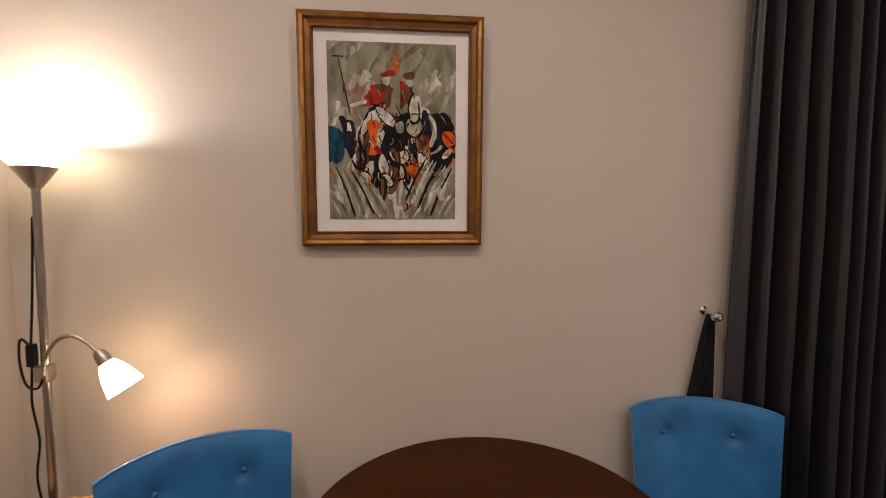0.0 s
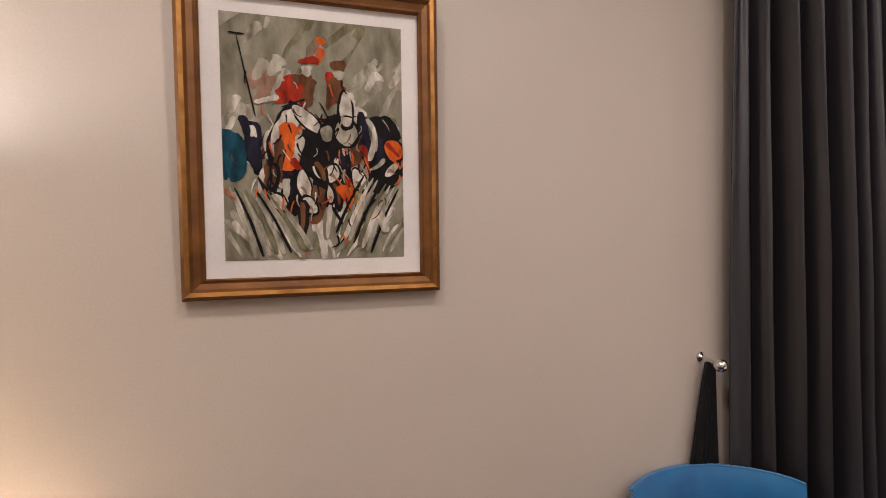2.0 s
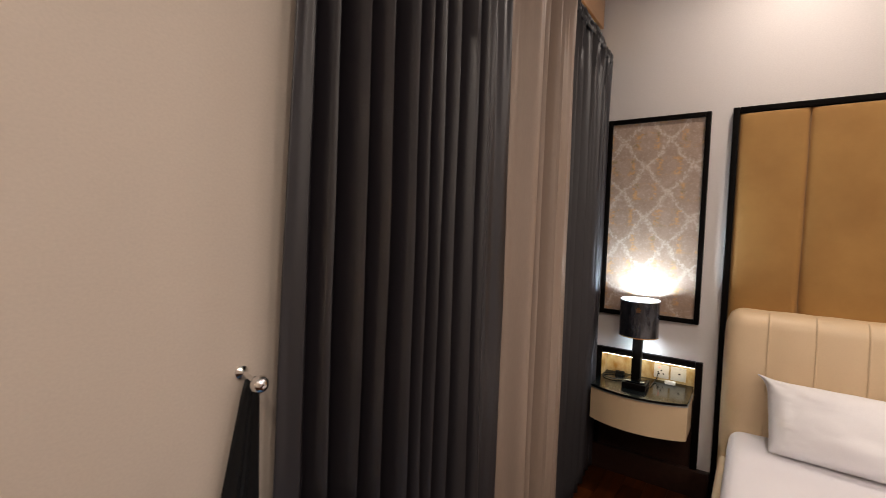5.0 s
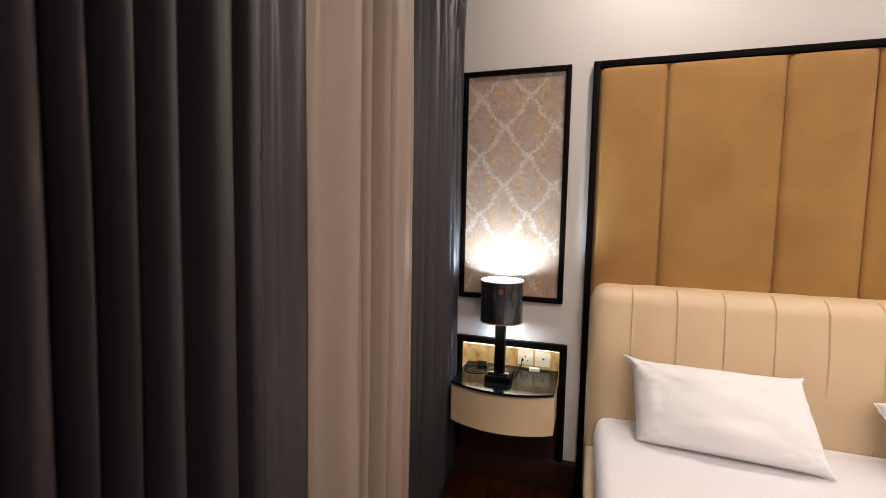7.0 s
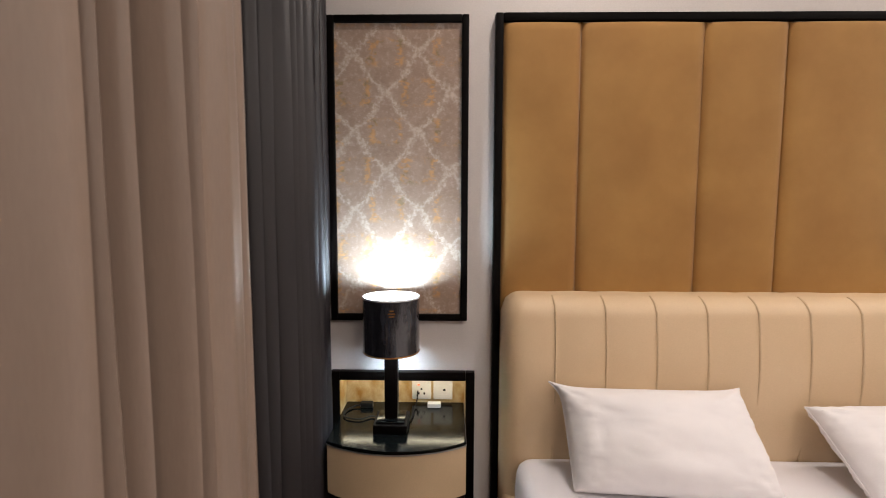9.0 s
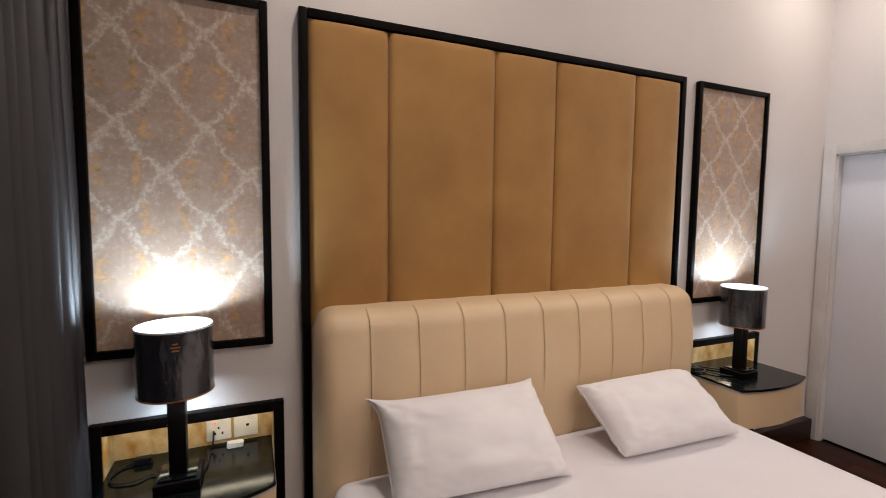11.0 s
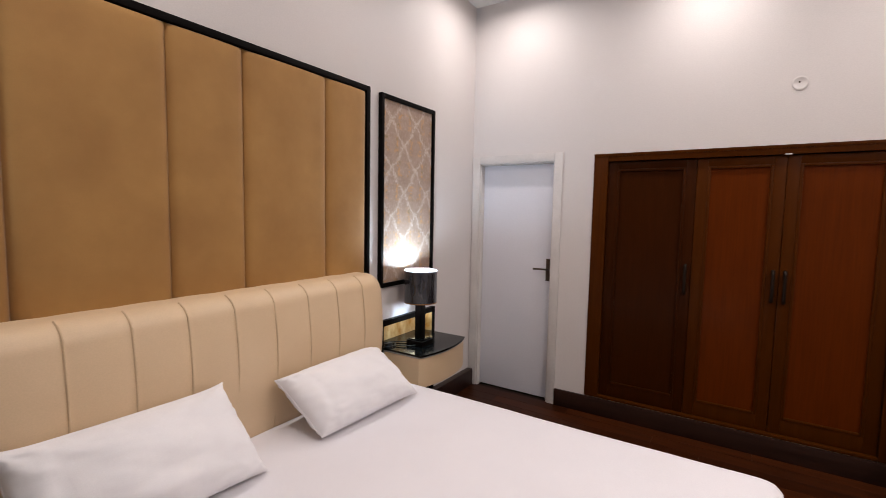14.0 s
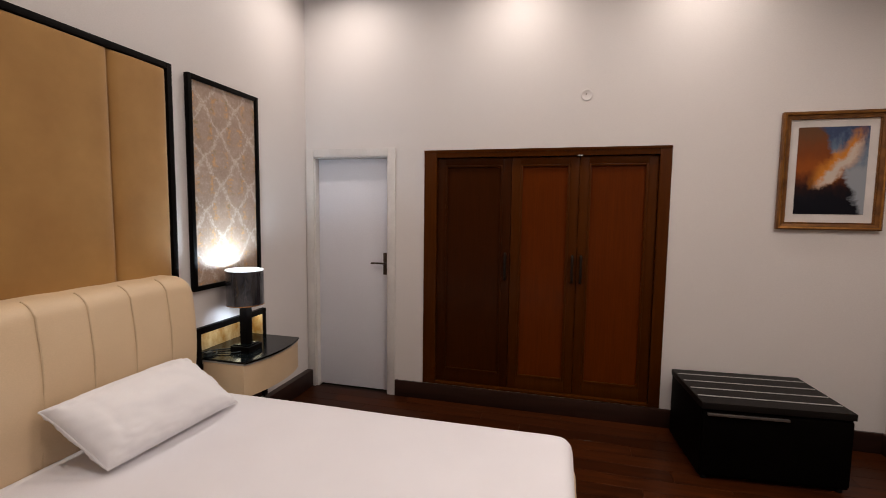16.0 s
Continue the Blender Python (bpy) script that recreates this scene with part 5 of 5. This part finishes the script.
def chair(ox, oy, rz):
    ch = thing("dining_chair", ox, oy, 0, "blue velvet dining chair with a curved button-tufted back", "chair", "chairs at the round table", rz)
    zb0, zb1, half, bulge, th = 0.40, 0.912, 0.262, 0.092, 0.032
    bm = bmesh.new()
    n, m = 36, 24
    buttons = [(-0.125, 0.795), (0.125, 0.795)]

    def surf(u, v, s):
        c = 2 * u - 1
        ztop = zb1 + 0.012 * (1 - c * c) - 0.010 * abs(c) ** 8
        z = zb0 + (ztop - zb0) * v
        wv = half - 0.03 * (1 - v)
        x = c * wv
        y = 0.20 + bulge * (1 - c * c) - 0.05 * (1 - v) 
        if s > 0:
            e = min(1 - abs(c), 1.0) * half
            ev = (1 - v) * (zb1 - zb0)
            puff = 0.016 * (1 - math.exp(-e / 0.03)) * (1 - math.exp(-ev / 0.03))
            for bx, bz in buttons:
                d2 = (x - bx) ** 2 + (z - bz) ** 2
                puff -= 0.020 * math.exp(-d2 / 0.0005) + 0.008 * math.exp(-d2 / 0.004)
            return (x, y - puff, z)
        return (x, y + th, z - (0.006 if v > 0.99 else 0))
    fr = [[bm.verts.new(surf(i / n, j / m, 1)) for i in range(n + 1)] for j in range(m + 1)]
    bk = [[bm.verts.new(surf(i / n, j / m, -1)) for i in range(n + 1)] for j in range(m + 1)]
    for g in (fr, bk):
        for j in range(m):
            for i in range(n):
                bm.faces.new((g[j][i], g[j][i + 1], g[j + 1][i + 1], g[j + 1][i]))
    for i in range(n):
        bm.faces.new((fr[m][i], fr[m][i + 1], bk[m][i + 1], bk[m][i]))
        bm.faces.new((fr[0][i], fr[0][i + 1], bk[0][i + 1], bk[0][i]))
    for j in range(m):
        bm.faces.new((fr[j][0], fr[j + 1][0], bk[j + 1][0], bk[j][0]))
        bm.faces.new((fr[j][n], fr[j + 1][n], bk[j + 1][n], bk[j][n]))
    back = part("backrest", bm, M_BLUE, ch, local=True)
    pts = [surf(i / 24, 1.0, 1) for i in range(25)]
    part("piping", tube(bmesh.new(), [(p[0], p[1] + 0.003, p[2]) for p in pts], 0.0045, 8, 2), M_BLUE, back, local=True)
    for bx, bz in buttons:
        c = bx / half
        yb = 0.20 + bulge * (1 - c * c) - 0.05 * (1 - (bz - zb0) / (zb1 - zb0)) + 0.006
        part("button", lathe(bmesh.new(), [(0.001, 0.008), (0.009, 0.004), (0.011, 0.0)], (bx, yb, bz), 14, Matrix.Rotation(radians(90), 4, "X")), M_BUTTON, back, local=True)
    part("seat", block(-0.24, 0.24, -0.26, 0.24, 0.37, 0.47, bevel=0.035, seg=4), M_BLUE, ch, local=True)
    for lx, ly in ((-0.2, -0.21), (0.2, -0.21), (-0.2, 0.21), (0.2, 0.21)):
        part("leg", lathe(bmesh.new(), [(0.013, 0.0), (0.021, 0.375)], (lx, ly, 0), 14), M_LEG, ch, local=True)
    return ch


chair(-4.247, 0.40, 28.7)
chair(-2.685, 0.522, -13.7)

sd = thing("side_table", -4.84, 0.43, 0, "small orange pine side table in front of the floor lamp", "side table")
part("tabletop", block(-5.03, -4.62, 0.15, 0.655, 0.728, 0.758, bevel=0.004), M_PINE, sd)
for lx, ly in ((-5.0, 0.18), (-4.65, 0.18), (-5.0, 0.625), (-4.65, 0.625)):
    part("leg", block(lx - 0.018, lx + 0.018, ly - 0.018, ly + 0.018, 0, 0.728, bevel=0.003), M_PINE, sd)

# floor lamp
LX, LY = -4.845, 0.69
fl = thing("floor_lamp", LX, LY, 0, "lit brushed-nickel uplighter floor lamp with a white glass reading arm", "floor lamp")
part("base", lathe(bmesh.new(), [(0.12, 0.0), (0.12, 0.018), (0.11, 0.026), (0.02, 0.034)], (LX, LY, 0), 40), M_NICKEL, fl)
part("pole", lathe(bmesh.new(), [(0.0115, 0.03), (0.0115, 1.72)], (LX, LY, 0), 20), M_NICKEL, fl)
for zc in (0.62, 1.33):
    part("pole_joint", lathe(bmesh.new(), [(0.0128, zc - 0.012), (0.0128, zc + 0.012)], (LX, LY, 0), 20), M_NICKEL, fl)
part("cone", lathe(bmesh.new(), [(0.014, 1.705), (0.057, 1.768), (0.055, 1.770), (0.013, 1.71)], (LX, LY, 0), 40), M_NICKEL, fl)
part("bowl", lathe(bmesh.new(), [(0.05, 1.766), (0.075, 1.79), (0.105, 1.825), (0.125, 1.855), (0.121, 1.855), (0.101, 1.828), (0.07, 1.795), (0.046, 1.772)], (LX, LY, 0), 44), M_OPAL, fl, "lit white glass bowl")
part("clamp", block(LX - 0.017, LX + 0.02, LY - 0.03, LY + 0.015, 1.115, 1.165, bevel=0.005), M_NICKEL, fl)
arm_y = LY - 0.03
part("arm", tube(bmesh.new(), [(LX + 0.012, arm_y, 1.14), (LX + 0.022, arm_y, 1.195), (LX + 0.055, arm_y, 1.245), (LX + 0.098, arm_y, 1.259), (LX + 0.142, arm_y, 1.238), (LX + 0.170, arm_y, 1.205)], 0.0058, 10, 8), M_NICKEL, fl)
ax = Vector((0.55, 0.0, -0.835)).normalized()
mrot = Vector((0, 0, 1)).rotation_difference(ax).to_matrix().to_4x4()
so = Vector((LX + 0.172, arm_y, 1.208))
part("lamp_holder", lathe(bmesh.new(), [(0.010, -0.005), (0.017, 0.004), (0.020, 0.02), (0.020, 0.042)], so, 24, mrot), M_NICKEL, fl)
part("reading_shade", lathe(bmesh.new(), [(0.021, 0.040), (0.032, 0.058), (0.043, 0.090), (0.053, 0.138), (0.050, 0.138), (0.040, 0.090), (0.029, 0.060), (0.018, 0.044)], so, 36, mrot), M_OPALW, fl, "lit white glass shade")
switch = part("switch", block(LX - 0.035, LX - 0.012, LY - 0.03, LY - 0.008, 1.165, 1.235, bevel=0.005), M_CABLE, fl, "black inline switch")
part("flex", tube(bmesh.new(), [(LX - 0.010, LY - 0.006, 1.62), (LX - 0.014, LY - 0.012, 1.45), (LX - 0.02, LY - 0.018, 1.30), (LX - 0.024, LY - 0.02, 1.235)], 0.0035), M_CABLE, switch)
part("flex", tube(bmesh.new(), [(LX - 0.024, LY - 0.02, 1.17), (LX - 0.03, LY - 0.02, 1.05), (LX - 0.015, LY - 0.02, 0.93), (LX - 0.035, LY - 0.01, 0.80), (LX - 0.03, LY + 0.02, 0.6), (LX - 0.03, LY + 0.04, 0.3), (LX - 0.05, LY + 0.09, 0.02)], 0.0035), M_CABLE, switch)
part("flex", tube(bmesh.new(), [(LX - 0.024, LY - 0.024, 1.23), (LX - 0.05, LY - 0.024, 1.25), (LX - 0.055, LY - 0.024, 1.18), (LX - 0.04, LY - 0.024, 1.11), (LX - 0.005, LY - 0.03, 1.10), (LX + 0.012, LY - 0.03, 1.13)], 0.0035), M_CABLE, switch)
lamp_light("uplighter_light", "POINT", 13, (0.91, 0.93, 1.0), pose(LX, LY, 1.838), 0.03)
rl = so + ax * 0.12
lamp_light("reading_light", "POINT", 1.4, (1.0, 0.95, 0.90), pose(rl.x, rl.y, rl.z), 0.025)

# ---- luggage bench ----
bn = thing("luggage_bench", -3.368, -3.172, 0, "low black luggage bench with bright metal strips across its top", "luggage bench", "", 4.0)
w2, d2 = 0.40, 0.29
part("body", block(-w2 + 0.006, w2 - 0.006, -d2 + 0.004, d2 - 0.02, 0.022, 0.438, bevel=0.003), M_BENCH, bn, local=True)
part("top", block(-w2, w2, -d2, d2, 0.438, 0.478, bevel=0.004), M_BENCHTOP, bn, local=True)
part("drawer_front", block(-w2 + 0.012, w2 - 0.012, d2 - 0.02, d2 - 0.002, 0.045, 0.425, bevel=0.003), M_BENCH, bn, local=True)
part("handle", block(-0.06, w2 - 0.030, d2 - 0.004, d2 + 0.014, 0.404, 0.418, bevel=0.003), M_DARKBAR, bn, "long dull metal bar handle", local=True)
for k in range(4):
    yy = -d2 + 0.095 + 0.125 * k
    part("strip", block(-w2 + 0.012, w2 - 0.012, yy - 0.0048, yy + 0.0048, 0.476, 0.4815, bevel=0.001), M_STRIP, bn, "bright aluminium strip", local=True)
for lx, ly in ((-0.36, -0.25), (0.36, -0.25), (-0.36, 0.25), (0.36, 0.25)):
    part("glide", lathe(bmesh.new(), [(0.018, 0.0), (0.018, 0.022)], (lx, ly, 0), 16), M_CABLE, bn, local=True)

# ---- ceiling lights ----
for dx, dy in DOWNLIGHTS:
    d = thing("ceiling_light", dx, dy, CEIL, "small round recessed ceiling light, lit, assumed except along the south wall", "ceiling light", "ceiling lights")
    part("trim_ring", lathe(bmesh.new(), [(0.075, 0.0), (0.075, -0.006), (0.058, -0.009), (0.055, 0.0), (0.075, 0.0)], seg=36), M_PLASTIC, d, local=True)
    part("diffuser", lathe(bmesh.new(), [(0.054, -0.001), (0.054, -0.004), (0.001, -0.004)], seg=36), M_DISC, d, "lit diffuser", local=True)

# ---- floor planks ----
floor_ob = bpy.data.objects["floor"]
plank_cache = {}


def plank_mesh(length):
    key = round(length, 3)
    if key not in plank_cache:
        bm = bmesh.new()
        r = bmesh.ops.create_cube(bm, size=1.0, matrix=Matrix.LocRotScale((0, 0, -0.008), None, (key - 0.0016, 0.1234, 0.016)))
        bmesh.ops.bevel(bm, geom=[e for e in bm.edges if min(v.co.z for v in e.verts) > -0.004], offset=0.0003, segments=1, affect="EDGES")
        plank_cache[key] = link_mesh("plank", bm, M_PLANK, False)
    return plank_cache[key]


rnd = random.Random(9)
row_y, row = Y_SOUTH, 0
while row_y < Y_NORTH - 0.01:
    px = X_WEST + 0.002
    first = (0.35, 0.95, 0.65, 1.15)[row % 4]
    while px < X_EAST - 0.02:
        ln = first if px < X_WEST + 0.01 else 1.25
        ln = min(ln, X_EAST - px)
        ob = new("plank", plank_mesh(ln))
        ob.parent = floor_ob
        ob.location = (px + ln / 2, row_y + 0.0625, rnd.uniform(-0.0004, 0.0))
        px += ln
    row_y += 0.125
    row += 1
